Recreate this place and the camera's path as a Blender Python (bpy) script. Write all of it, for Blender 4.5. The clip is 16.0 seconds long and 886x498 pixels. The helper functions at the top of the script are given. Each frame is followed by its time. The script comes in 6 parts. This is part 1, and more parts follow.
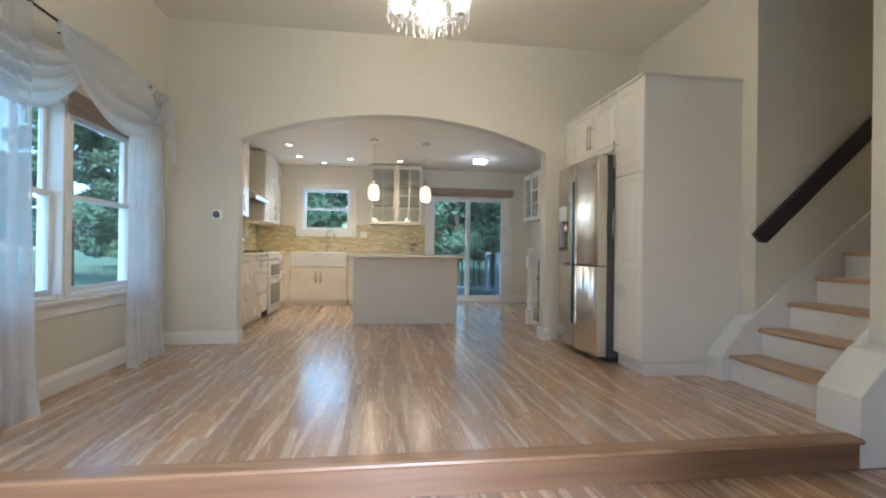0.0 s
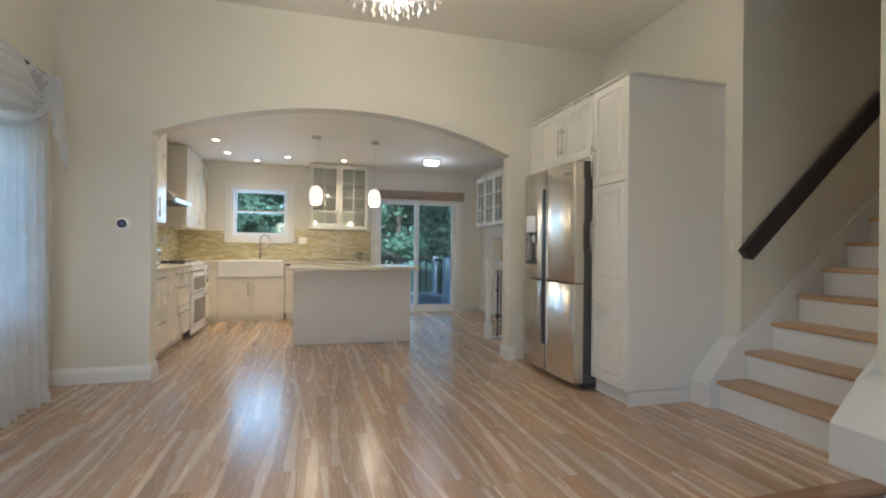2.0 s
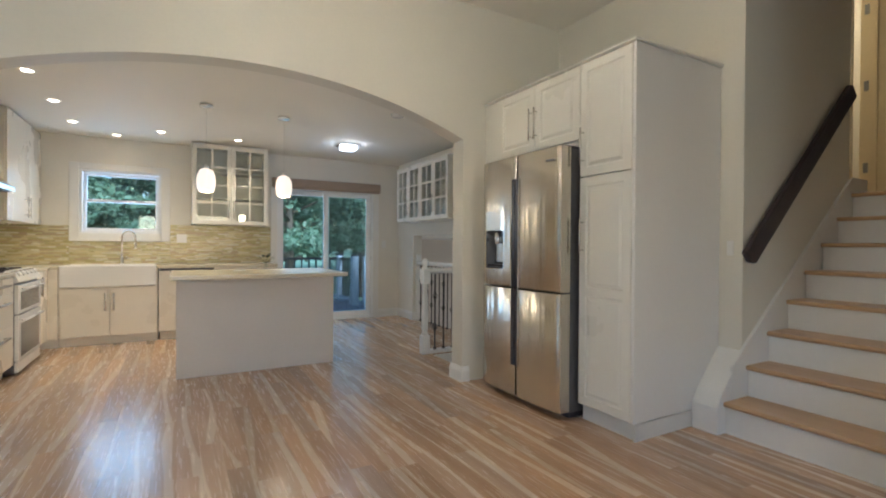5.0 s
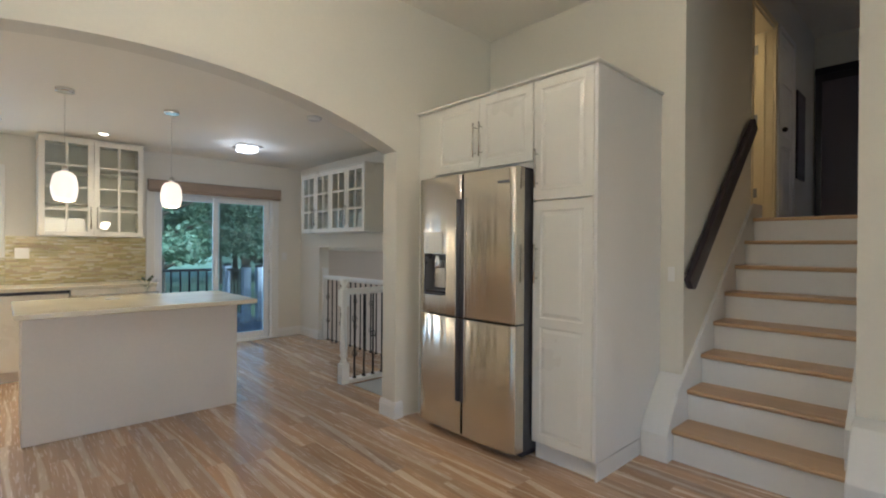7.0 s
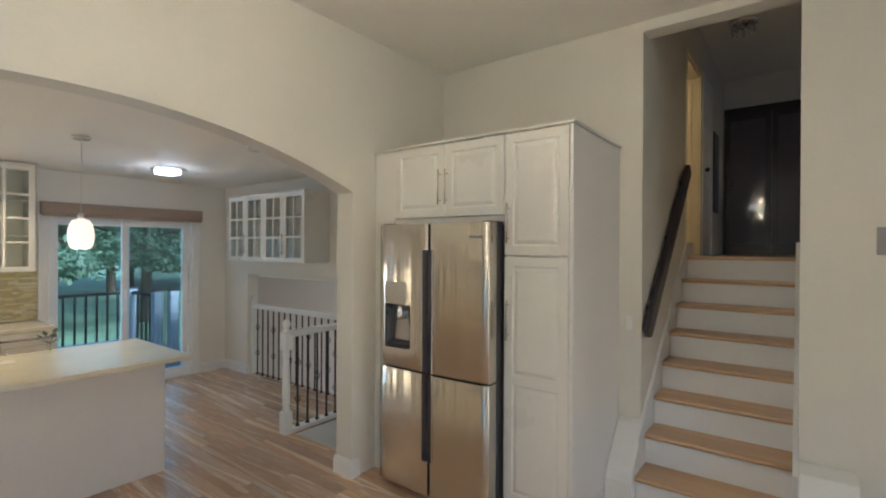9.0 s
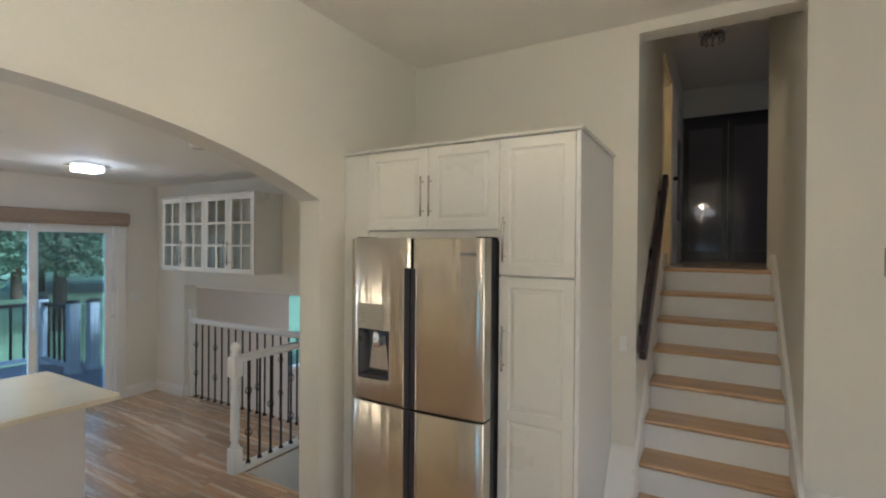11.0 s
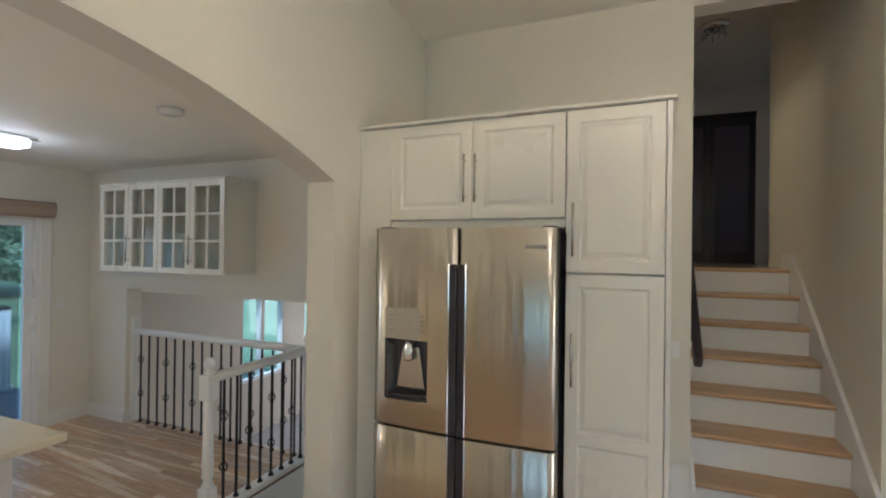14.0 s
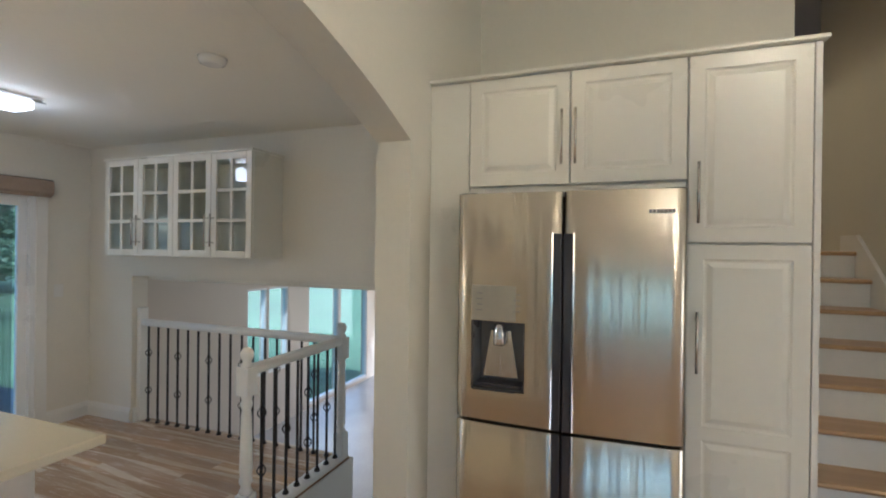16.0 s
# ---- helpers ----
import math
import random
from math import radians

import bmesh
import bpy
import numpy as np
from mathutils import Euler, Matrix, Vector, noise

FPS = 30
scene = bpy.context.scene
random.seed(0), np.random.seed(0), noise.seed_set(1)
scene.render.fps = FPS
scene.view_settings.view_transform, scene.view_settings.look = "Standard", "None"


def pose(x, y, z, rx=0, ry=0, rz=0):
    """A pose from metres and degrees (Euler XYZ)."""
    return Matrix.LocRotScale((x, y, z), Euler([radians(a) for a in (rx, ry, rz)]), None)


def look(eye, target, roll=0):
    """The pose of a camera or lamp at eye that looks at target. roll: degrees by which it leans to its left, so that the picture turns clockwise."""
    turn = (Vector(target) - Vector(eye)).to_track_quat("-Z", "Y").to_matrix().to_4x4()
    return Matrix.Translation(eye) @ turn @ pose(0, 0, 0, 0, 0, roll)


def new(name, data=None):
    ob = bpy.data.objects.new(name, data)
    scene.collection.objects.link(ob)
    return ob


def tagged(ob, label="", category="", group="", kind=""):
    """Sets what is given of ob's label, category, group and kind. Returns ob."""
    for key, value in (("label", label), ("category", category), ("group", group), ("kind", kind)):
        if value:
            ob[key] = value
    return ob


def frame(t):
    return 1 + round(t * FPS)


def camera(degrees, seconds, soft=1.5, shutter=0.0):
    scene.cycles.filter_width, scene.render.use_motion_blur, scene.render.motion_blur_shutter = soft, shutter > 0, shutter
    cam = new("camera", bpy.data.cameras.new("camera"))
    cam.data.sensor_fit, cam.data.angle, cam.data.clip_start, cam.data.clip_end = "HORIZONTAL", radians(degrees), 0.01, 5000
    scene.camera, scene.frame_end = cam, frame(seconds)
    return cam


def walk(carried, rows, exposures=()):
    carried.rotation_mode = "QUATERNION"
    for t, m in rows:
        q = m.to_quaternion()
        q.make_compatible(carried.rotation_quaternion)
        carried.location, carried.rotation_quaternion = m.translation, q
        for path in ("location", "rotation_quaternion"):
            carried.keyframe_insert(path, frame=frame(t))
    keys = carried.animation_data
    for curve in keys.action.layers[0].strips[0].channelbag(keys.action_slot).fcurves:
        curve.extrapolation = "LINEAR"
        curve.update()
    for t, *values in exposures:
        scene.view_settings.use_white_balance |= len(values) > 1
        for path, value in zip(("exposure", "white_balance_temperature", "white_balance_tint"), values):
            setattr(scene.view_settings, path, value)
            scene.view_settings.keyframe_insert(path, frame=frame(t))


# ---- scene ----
cam = camera(86.2, 16.0, soft=2.0)
EXPOSE = 1.76
PATH = [
    (0, (0.185, 0.18, 0.981), (0.469, 2.159, 0.986), 0.8),
    (0.5, (0.15, 0.276, 1.035), (0.446, 2.254, 1.034), 0.6),
    (1, (0.136, 0.429, 1.071), (0.484, 2.399, 1.07), 0.6),
    (1.5, (0.119, 0.58, 1.103), (0.543, 2.535, 1.1), 0.5),
    (2, (0.087, 0.757, 1.125), (0.629, 2.682, 1.126), 0.6),
    (2.5, (0.083, 0.94, 1.147), (0.73, 2.832, 1.149), 0.5),
    (3, (0.067, 1.114, 1.148), (0.788, 2.979, 1.148), 0.6),
    (3.5, (0.04, 1.275, 1.155), (0.831, 3.112, 1.152), 0.5),
    (6, (-0.146, 2.092, 1.225), (1.022, 3.716, 1.211), 0.5),
    (6.5, (-0.157, 2.219, 1.287), (1.127, 3.752, 1.277), 0.5),
    (7, (-0.183, 2.303, 1.344), (1.18, 3.767, 1.335), 0.4),
    (7.5, (-0.23, 2.395, 1.412), (1.195, 3.798, 1.406), 0.4),
    (8, (-0.286, 2.496, 1.512), (1.197, 3.838, 1.507), 0.4),
    (8.5, (-0.319, 2.571, 1.604), (1.228, 3.839, 1.6), 0.3),
    (9, (-0.301, 2.646, 1.688), (1.296, 3.85, 1.682), 0.3),
    (9.5, (-0.266, 2.735, 1.752), (1.365, 3.892, 1.744), 0.2),
    (10, (-0.214, 2.836, 1.8), (1.452, 3.942, 1.789), 0.1),
    (12.5, (-0.071, 3.422, 1.8), (1.738, 4.276, 1.805), 0.9),
    (13, (-0.034, 3.525, 1.777), (1.794, 4.336, 1.788), 0.7),
    (13.5, (0.003, 3.651, 1.755), (1.841, 4.439, 1.765), 0.7),
    (14, (0.03, 3.795, 1.735), (1.875, 4.566, 1.743), 0.7),
    (14.5, (0.04, 3.953, 1.71), (1.888, 4.718, 1.711), 0.7),
    (15, (0.05, 4.116, 1.674), (1.903, 4.868, 1.677), 0.8),
    (15.5, (0.073, 4.25, 1.649), (1.938, 4.972, 1.648), 0.7),
    (16, (0.139, 4.369, 1.607), (2.012, 5.073, 1.603), 0.7),
]
walk(cam, [(t, look(eye, target, roll)) for t, eye, target, roll in PATH], [(0.0, EXPOSE, 5420, 13), (16.0, EXPOSE, 5420, 13)])


# ---- world and light ----
world = bpy.data.worlds.new("dusk_sky")
scene.world = world
world.use_nodes = True
_wn = world.node_tree.nodes
_sky = _wn.new("ShaderNodeTexSky")
_sky.sky_type = "NISHITA"
_sky.sun_disc = False
_sky.sun_elevation = radians(27)
_sky.sun_rotation = radians(175)
world.node_tree.links.new(_sky.outputs[0], _wn["Background"].inputs[0])
_wn["Background"].inputs[1].default_value = 0.10
sun_data = bpy.data.lights.new("sun", "SUN")
sun_data.energy, sun_data.angle, sun_data.color = 3.4, radians(18), (0.90, 0.96, 1.0)
sun = new("sun", sun_data)
sun.matrix_world = look((2, -20, 12), (0, 4, 0))

LAMPS = 0.118  # how bright the lamps burn against the daylight
WARM, COOL = (1.0, 0.79, 0.47), (0.90, 0.95, 1.0)


def point_lamp(name, at, watts, colour, radius=0.04):
    d = bpy.data.lights.new(name, "POINT")
    d.energy, d.color, d.shadow_soft_size = watts * LAMPS, colour, radius
    ob = new(name, d)
    ob.location = at
    return ob


def spot_lamp(name, at, watts, colour, degrees=150):
    d = bpy.data.lights.new(name, "SPOT")
    d.energy, d.color, d.shadow_soft_size, d.spot_size, d.spot_blend = watts * LAMPS, colour, 0.04, radians(degrees), 1.0
    ob = new(name, d)
    ob.location = at
    return ob


def area_lamp(name, at, towards, w, h, watts, colour=(0.62, 0.80, 1.0)):
    d = bpy.data.lights.new(name, "AREA")
    d.shape, d.size, d.size_y, d.energy, d.color = "RECTANGLE", w, h, watts, colour
    ob = new(name, d)
    ob.matrix_world = look(at, towards)
    return ob


# ---- materials ----
def mat(name, colour, rough=0.5, metal=0.0, vary=0.06, grain=40.0, large=2.5, bump=0.02, bump_scale=200.0, coat=0.0, per_object=0.0):
    """A surface with colour drift at two scales and a fine relief."""
    m = bpy.data.materials.new(name)
    m.use_nodes = True
    nt = m.node_tree
    n, l = nt.nodes, nt.links
    b = n["Principled BSDF"]
    b.inputs["Metallic"].default_value = metal
    b.inputs["Coat Weight"].default_value = coat
    co = n.new("ShaderNodeTexCoord")
    big, small = n.new("ShaderNodeTexNoise"), n.new("ShaderNodeTexNoise")
    big.inputs["Scale"].default_value, small.inputs["Scale"].default_value = large, grain
    big.inputs["Detail"].default_value, small.inputs["Detail"].default_value = 3, 4
    add = n.new("ShaderNodeMath")
    add.operation = "ADD"
    for t in (big, small):
        l.new(co.outputs["Object"], t.inputs["Vector"])
    l.new(big.outputs[0], add.inputs[0])
    l.new(small.outputs[0], add.inputs[1])
    rng = n.new("ShaderNodeMapRange")
    rng.inputs[1].default_value, rng.inputs[2].default_value = 0.6, 1.4
    rng.inputs[3].default_value, rng.inputs[4].default_value = 1 - vary, 1 + vary
    l.new(add.outputs[0], rng.inputs[0])
    hsv = n.new("ShaderNodeHueSaturation")
    hsv.inputs["Color"].default_value = (*colour, 1)
    val = rng.outputs[0]
    if per_object:
        info = n.new("ShaderNodeObjectInfo")
        r2 = n.new("ShaderNodeMapRange")
        r2.inputs[3].default_value, r2.inputs[4].default_value = 1 - per_object, 1 + per_object
        l.new(info.outputs["Random"], r2.inputs[0])
        mul = n.new("ShaderNodeMath")
        mul.operation = "MULTIPLY"
        l.new(val, mul.inputs[0])
        l.new(r2.outputs[0], mul.inputs[1])
        val = mul.outputs[0]
    l.new(val, hsv.inputs["Value"])
    l.new(hsv.outputs[0], b.inputs["Base Color"])
    rr = n.new("ShaderNodeMapRange")
    rr.inputs[1].default_value, rr.inputs[2].default_value = 0.3, 0.7
    rr.inputs[3].default_value, rr.inputs[4].default_value = max(0.02, rough * 0.88), min(1, rough * 1.12)
    l.new(big.outputs[0], rr.inputs[0])
    l.new(rr.outputs[0], b.inputs["Roughness"])
    if bump:
        fine = n.new("ShaderNodeTexNoise")
        fine.inputs["Scale"].default_value = bump_scale
        l.new(co.outputs["Object"], fine.inputs["Vector"])
        bp = n.new("ShaderNodeBump")
        bp.inputs["Strength"].default_value, bp.inputs["Distance"].default_value = bump, 0.01
        l.new(fine.outputs[0], bp.inputs["Height"])
        l.new(bp.outputs[0], b.inputs["Normal"])
    return m


def wood_mat(name, dark, mid, light, rough=0.25, axis=1, per_object=True, stretch=14.0, streak=0.62, coat=0.0):
    """Lengthwise grained wood: fine fibres and broad pale sapwood streaks, each board with its own cut."""
    m = bpy.data.materials.new(name)
    m.use_nodes = True
    nt = m.node_tree
    n, l = nt.nodes, nt.links
    b = n["Principled BSDF"]
    co, info = n.new("ShaderNodeTexCoord"), n.new("ShaderNodeObjectInfo")
    shift = n.new("ShaderNodeVectorMath")
    shift.operation = "MULTIPLY_ADD"
    comb = n.new("ShaderNodeCombineXYZ")
    for i in range(3):
        l.new(info.outputs["Random"], comb.inputs[i])
    shift.inputs[1].default_value = (37.0, 53.0, 11.0)
    l.new(comb.outputs[0], shift.inputs[0])
    l.new(co.outputs["Object"], shift.inputs[2])
    mp = n.new("ShaderNodeMapping")
    sc = [stretch, stretch, stretch]
    sc[axis] = 0.45
    mp.inputs["Scale"].default_value = sc
    l.new(shift.outputs[0], mp.inputs["Vector"])
    broad, fibre, line = n.new("ShaderNodeTexNoise"), n.new("ShaderNodeTexNoise"), n.new("ShaderNodeTexNoise")
    broad.inputs["Scale"].default_value, broad.inputs["Detail"].default_value, broad.inputs["Distortion"].default_value = 0.7, 2.0, 0.5
    fibre.inputs["Scale"].default_value, fibre.inputs["Detail"].default_value = 7.0, 6.0
    line.inputs["Scale"].default_value, line.inputs["Detail"].default_value, line.inputs["Distortion"].default_value = 1.25, 1.0, 0.9
    for tx in (broad, fibre, line):
        l.new(mp.outputs[0], tx.inputs["Vector"])
    tone = n.new("ShaderNodeMath")
    tone.operation = "MULTIPLY_ADD"
    tone.inputs[1].default_value = 0.30
    l.new(fibre.outputs[0], tone.inputs[0])
    l.new(broad.outputs[0], tone.inputs[2])
    ramp = n.new("ShaderNodeValToRGB")
    e = ramp.color_ramp.elements
    e[0].position, e[0].color = 0.44, (*dark, 1)
    e[1].position, e[1].color = 0.80, (*mid, 1)
    l.new(tone.outputs[0], ramp.inputs[0])
    cut = n.new("ShaderNodeMapRange")
    cut.interpolation_type = "SMOOTHSTEP"
    cut.inputs[1].default_value, cut.inputs[2].default_value = streak - 0.05, streak + 0.02
    cut.inputs[3].default_value, cut.inputs[4].default_value = 0.0, 0.85
    l.new(line.outputs[0], cut.inputs[0])
    pale = n.new("ShaderNodeMix")
    pale.data_type = "RGBA"
    pale.inputs["B"].default_value = (*light, 1)
    l.new(cut.outputs[0], pale.inputs["Factor"])
    l.new(ramp.outputs[0], pale.inputs["A"])
    hsv = n.new("ShaderNodeHueSaturation")
    r2 = n.new("ShaderNodeMapRange")
    r2.inputs[3].default_value, r2.inputs[4].default_value = (0.88, 1.12) if per_object else (1, 1)
    l.new(info.outputs["Random"], r2.inputs[0])
    l.new(r2.outputs[0], hsv.inputs["Value"])
    l.new(pale.outputs["Result"], hsv.inputs["Color"])
    l.new(hsv.outputs[0], b.inputs["Base Color"])
    b.inputs["Coat Weight"].default_value, b.inputs["Coat Roughness"].default_value = coat, 0.22
    rr = n.new("ShaderNodeMapRange")
    rr.inputs[3].default_value, rr.inputs[4].default_value = rough * 0.8, rough * 1.25
    l.new(fibre.outputs[0], rr.inputs[0])
    l.new(rr.outputs[0], b.inputs["Roughness"])
    bp = n.new("ShaderNodeBump")
    bp.inputs["Strength"].default_value, bp.inputs["Distance"].default_value = 0.05, 0.004
    l.new(fibre.outputs[0], bp.inputs["Height"])
    l.new(bp.outputs[0], b.inputs["Normal"])
    return m


def floor_mat(name, dark, mid, light):
    """Laminate board: fine fibres, broad heartwood drift and one wavy pale sapwood band along the board."""
    m = bpy.data.materials.new(name)
    m.use_nodes = True
    n, l = m.node_tree.nodes, m.node_tree.links
    b = n["Principled BSDF"]

    def noise(vec, scale, detail, distort=0.0):
        t = n.new("ShaderNodeTexNoise")
        t.inputs["Scale"].default_value, t.inputs["Detail"].default_value, t.inputs["Distortion"].default_value = scale, detail, distort
        l.new(vec, t.inputs["Vector"])
        return t.outputs[0]

    def calc(op, a, c, d=None):
        t = n.new("ShaderNodeMath")
        t.operation = op
        for i, v in enumerate((a, c, d)):
            if v is None:
                continue
            if isinstance(v, (int, float)):
                t.inputs[i].default_value = v
            else:
                l.new(v, t.inputs[i])
        return t.outputs[0]

    def span(v, a0, a1, b0, b1):
        t = n.new("ShaderNodeMapRange")
        t.interpolation_type = "SMOOTHSTEP"
        for i, q in enumerate((a0, a1, b0, b1)):
            if isinstance(q, (int, float)):
                t.inputs[i + 1].default_value = q
            else:
                l.new(q, t.inputs[i + 1])
        l.new(v, t.inputs[0])
        return t.outputs[0]

    def place(sx, sy):
        t = n.new("ShaderNodeVectorMath")
        t.operation = "MULTIPLY_ADD"
        t.inputs[1].default_value = (sx, sy, 1.0)
        l.new(co.outputs["Object"], t.inputs[0])
        l.new(comb.outputs[0], t.inputs[2])
        return t.outputs[0]

    co, info, comb, sep = n.new("ShaderNodeTexCoord"), n.new("ShaderNodeObjectInfo"), n.new("ShaderNodeCombineXYZ"), n.new("ShaderNodeSeparateXYZ")
    rnd = info.outputs["Random"]
    l.new(calc("MULTIPLY", rnd, 61.0), comb.inputs[0])
    l.new(calc("MULTIPLY", rnd, 173.0), comb.inputs[2])
    l.new(co.outputs["Object"], sep.inputs[0])
    grain = noise(place(16.0, 1.0), 6.0, 6.0)
    broad = noise(place(11.0, 0.9), 1.0, 2.0, 0.6)
    centre = span(noise(place(0.0, 0.42), 1.0, 0.5), 0.2, 0.8, -0.035, 0.148)
    width = span(noise(place(0.0, 0.9), 1.0, 0.5), 0.32, 0.7, 0.002, 0.024)
    away = calc("ABSOLUTE", calc("SUBTRACT", sep.outputs[0], centre), 0.0)
    edge = calc("ADD", away, calc("MULTIPLY", calc("SUBTRACT", grain, 0.5), 0.008))
    band = calc("MULTIPLY", span(edge, width, calc("ADD", width, 0.010), 1.0, 0.0), 0.78)
    fine = span(noise(place(26.0, 0.6), 1.0, 2.0, 0.4), 0.58, 0.70, 0.0, 0.18)
    pale_at = calc("MAXIMUM", band, fine)
    ramp = n.new("ShaderNodeValToRGB")
    e = ramp.color_ramp.elements
    e[0].position, e[0].color = 0.42, (*dark, 1)
    e[1].position, e[1].color = 0.80, (*mid, 1)
    l.new(calc("MULTIPLY_ADD", grain, 0.32, broad), ramp.inputs[0])
    pale = n.new("ShaderNodeMix")
    pale.data_type = "RGBA"
    pale.inputs["B"].default_value = (*light, 1)
    l.new(pale_at, pale.inputs["Factor"])
    l.new(ramp.outputs[0], pale.inputs["A"])
    hsv = n.new("ShaderNodeHueSaturation")
    l.new(span(calc("FRACT", calc("MULTIPLY", rnd, 7.31), 0.0), 0.0, 1.0, 0.86, 1.17), hsv.inputs["Value"])
    l.new(span(calc("FRACT", calc("MULTIPLY", rnd, 13.7), 0.0), 0.0, 1.0, 1.05, 0.84), hsv.inputs["Saturation"])
    l.new(pale.outputs["Result"], hsv.inputs["Color"])
    l.new(hsv.outputs[0], b.inputs["Base Color"])
    b.inputs["Coat Weight"].default_value, b.inputs["Coat Roughness"].default_value = 0.5, 0.23
    l.new(span(grain, 0.2, 0.8, 0.20, 0.30), b.inputs["Roughness"])
    bp = n.new("ShaderNodeBump")
    bp.inputs["Strength"].default_value, bp.inputs["Distance"].default_value = 0.012, 0.004
    l.new(grain, bp.inputs["Height"])
    l.new(bp.outputs[0], b.inputs["Normal"])
    return m


def steel_mat(name, colour, rough, axis=2, stretch=0.0, wavy=0.0):
    """Brushed stainless steel, brushed along one axis."""
    m = bpy.data.materials.new(name)
    m.use_nodes = True
    n, l = m.node_tree.nodes, m.node_tree.links
    b = n["Principled BSDF"]
    b.inputs["Metallic"].default_value = 1.0
    b.inputs["Base Color"].default_value = (*colour, 1)
    tg = n.new("ShaderNodeTangent")
    tg.direction_type, tg.axis = "RADIAL", "Z"
    l.new(tg.outputs[0], b.inputs["Tangent"])
    b.inputs["Anisotropic"].default_value, b.inputs["Anisotropic Rotation"].default_value = stretch, 0.25
    co, mp, nz = n.new("ShaderNodeTexCoord"), n.new("ShaderNodeMapping"), n.new("ShaderNodeTexNoise")
    sc = [260.0, 260.0, 260.0]
    sc[axis] = 2.0
    mp.inputs["Scale"].default_value = sc
    l.new(co.outputs["Object"], mp.inputs["Vector"])
    l.new(mp.outputs[0], nz.inputs["Vector"])
    nz.inputs["Scale"].default_value, nz.inputs["Detail"].default_value = 1.0, 3.0
    rr = n.new("ShaderNodeMapRange")
    rr.inputs[3].default_value, rr.inputs[4].default_value = (rough * 0.75, rough * 1.3) if not stretch else (rough * 0.96, rough * 1.04)
    l.new(nz.outputs[0], rr.inputs[0])
    l.new(rr.outputs[0], b.inputs["Roughness"])
    bp = n.new("ShaderNodeBump")
    bp.inputs["Strength"].default_value, bp.inputs["Distance"].default_value = 0.03 if not stretch else 0.0, 0.002
    l.new(nz.outputs[0], bp.inputs["Height"])
    wm, wv, wb = n.new("ShaderNodeMapping"), n.new("ShaderNodeTexNoise"), n.new("ShaderNodeBump")
    wm.inputs["Scale"].default_value = (0.2, 9.0, 0.04)
    wv.inputs["Scale"].default_value, wv.inputs["Detail"].default_value = 1.0, 2.0
    wb.inputs["Strength"].default_value, wb.inputs["Distance"].default_value = wavy, 0.02
    l.new(co.outputs["Object"], wm.inputs["Vector"])
    l.new(wm.outputs[0], wv.inputs["Vector"])
    l.new(wv.outputs[0], wb.inputs["Height"])
    l.new(bp.outputs[0], wb.inputs["Normal"])
    l.new(wb.outputs[0], b.inputs["Normal"])
    return m


def glass_mat(name, tint=(1, 1, 1), rough=0.0, mirror=0.05):
    """Thin clear pane: lets light straight through, with a sheen that grows towards grazing."""
    m = bpy.data.materials.new(name)
    m.use_nodes = True
    n, l = m.node_tree.nodes, m.node_tree.links
    n.remove(n["Principled BSDF"])
    tr, gl, mx, lw = n.new("ShaderNodeBsdfTransparent"), n.new("ShaderNodeBsdfGlossy"), n.new("ShaderNodeMixShader"), n.new("ShaderNodeLayerWeight")
    pw, sc = n.new("ShaderNodeMath"), n.new("ShaderNodeMapRange")
    tr.inputs[0].default_value = (*tint, 1)
    gl.inputs["Roughness"].default_value = rough
    lw.inputs["Blend"].default_value = 0.5
    pw.operation, pw.inputs[1].default_value = "POWER", 5.0
    sc.inputs[3].default_value, sc.inputs[4].default_value = mirror, 0.9
    l.new(lw.outputs["Facing"], pw.inputs[0])
    l.new(pw.outputs[0], sc.inputs[0])
    l.new(sc.outputs[0], mx.inputs[0])
    l.new(tr.outputs[0], mx.inputs[1])
    l.new(gl.outputs[0], mx.inputs[2])
    l.new(mx.outputs[0], n["Material Output"].inputs[0])
    return m


def glow_mat(name, colour, strength):
    m = bpy.data.materials.new(name)
    m.use_nodes = True
    b = m.node_tree.nodes["Principled BSDF"]
    b.inputs["Base Color"].default_value = (*colour, 1)
    b.inputs["Emission Color"].default_value = (*colour, 1)
    b.inputs["Emission Strength"].default_value = strength
    b.inputs["Roughness"].default_value = 0.3
    return m


WALL = mat("wall_paint", (0.71, 0.678, 0.592), 0.55, vary=0.025, bump=0.06, bump_scale=260)
WALL_W = mat("kitchen_wall_paint", (0.76, 0.725, 0.645), 0.55, vary=0.025, bump=0.06, bump_scale=260)
CEIL = mat("ceiling_paint", (0.84, 0.805, 0.72), 0.7, vary=0.02, bump=0.08, bump_scale=180)
TRIM = mat("white_trim_paint", (0.80, 0.79, 0.76), 0.35, vary=0.02, bump=0.02)
LACQ = mat("white_cabinet_lacquer", (0.80, 0.775, 0.70), 0.30, vary=0.015, bump=0.01)
CREAM = mat("cream_cabinet_front", (0.80, 0.74, 0.62), 0.28, vary=0.02, bump=0.01)
PANEL = mat("matt_white_panel", (0.79, 0.77, 0.73), 0.5, vary=0.02, bump=0.03)
ISLANDP = mat("greige_island_panel", (0.66, 0.615, 0.565), 0.5, vary=0.03, bump=0.03)
QUARTZ = mat("cream_quartz", (0.64, 0.58, 0.44), 0.22, vary=0.05, grain=120, bump=0.0)
FLOORW = floor_mat("laminate_floor", (0.375, 0.230, 0.132), (0.485, 0.318, 0.190), (0.66, 0.515, 0.36))
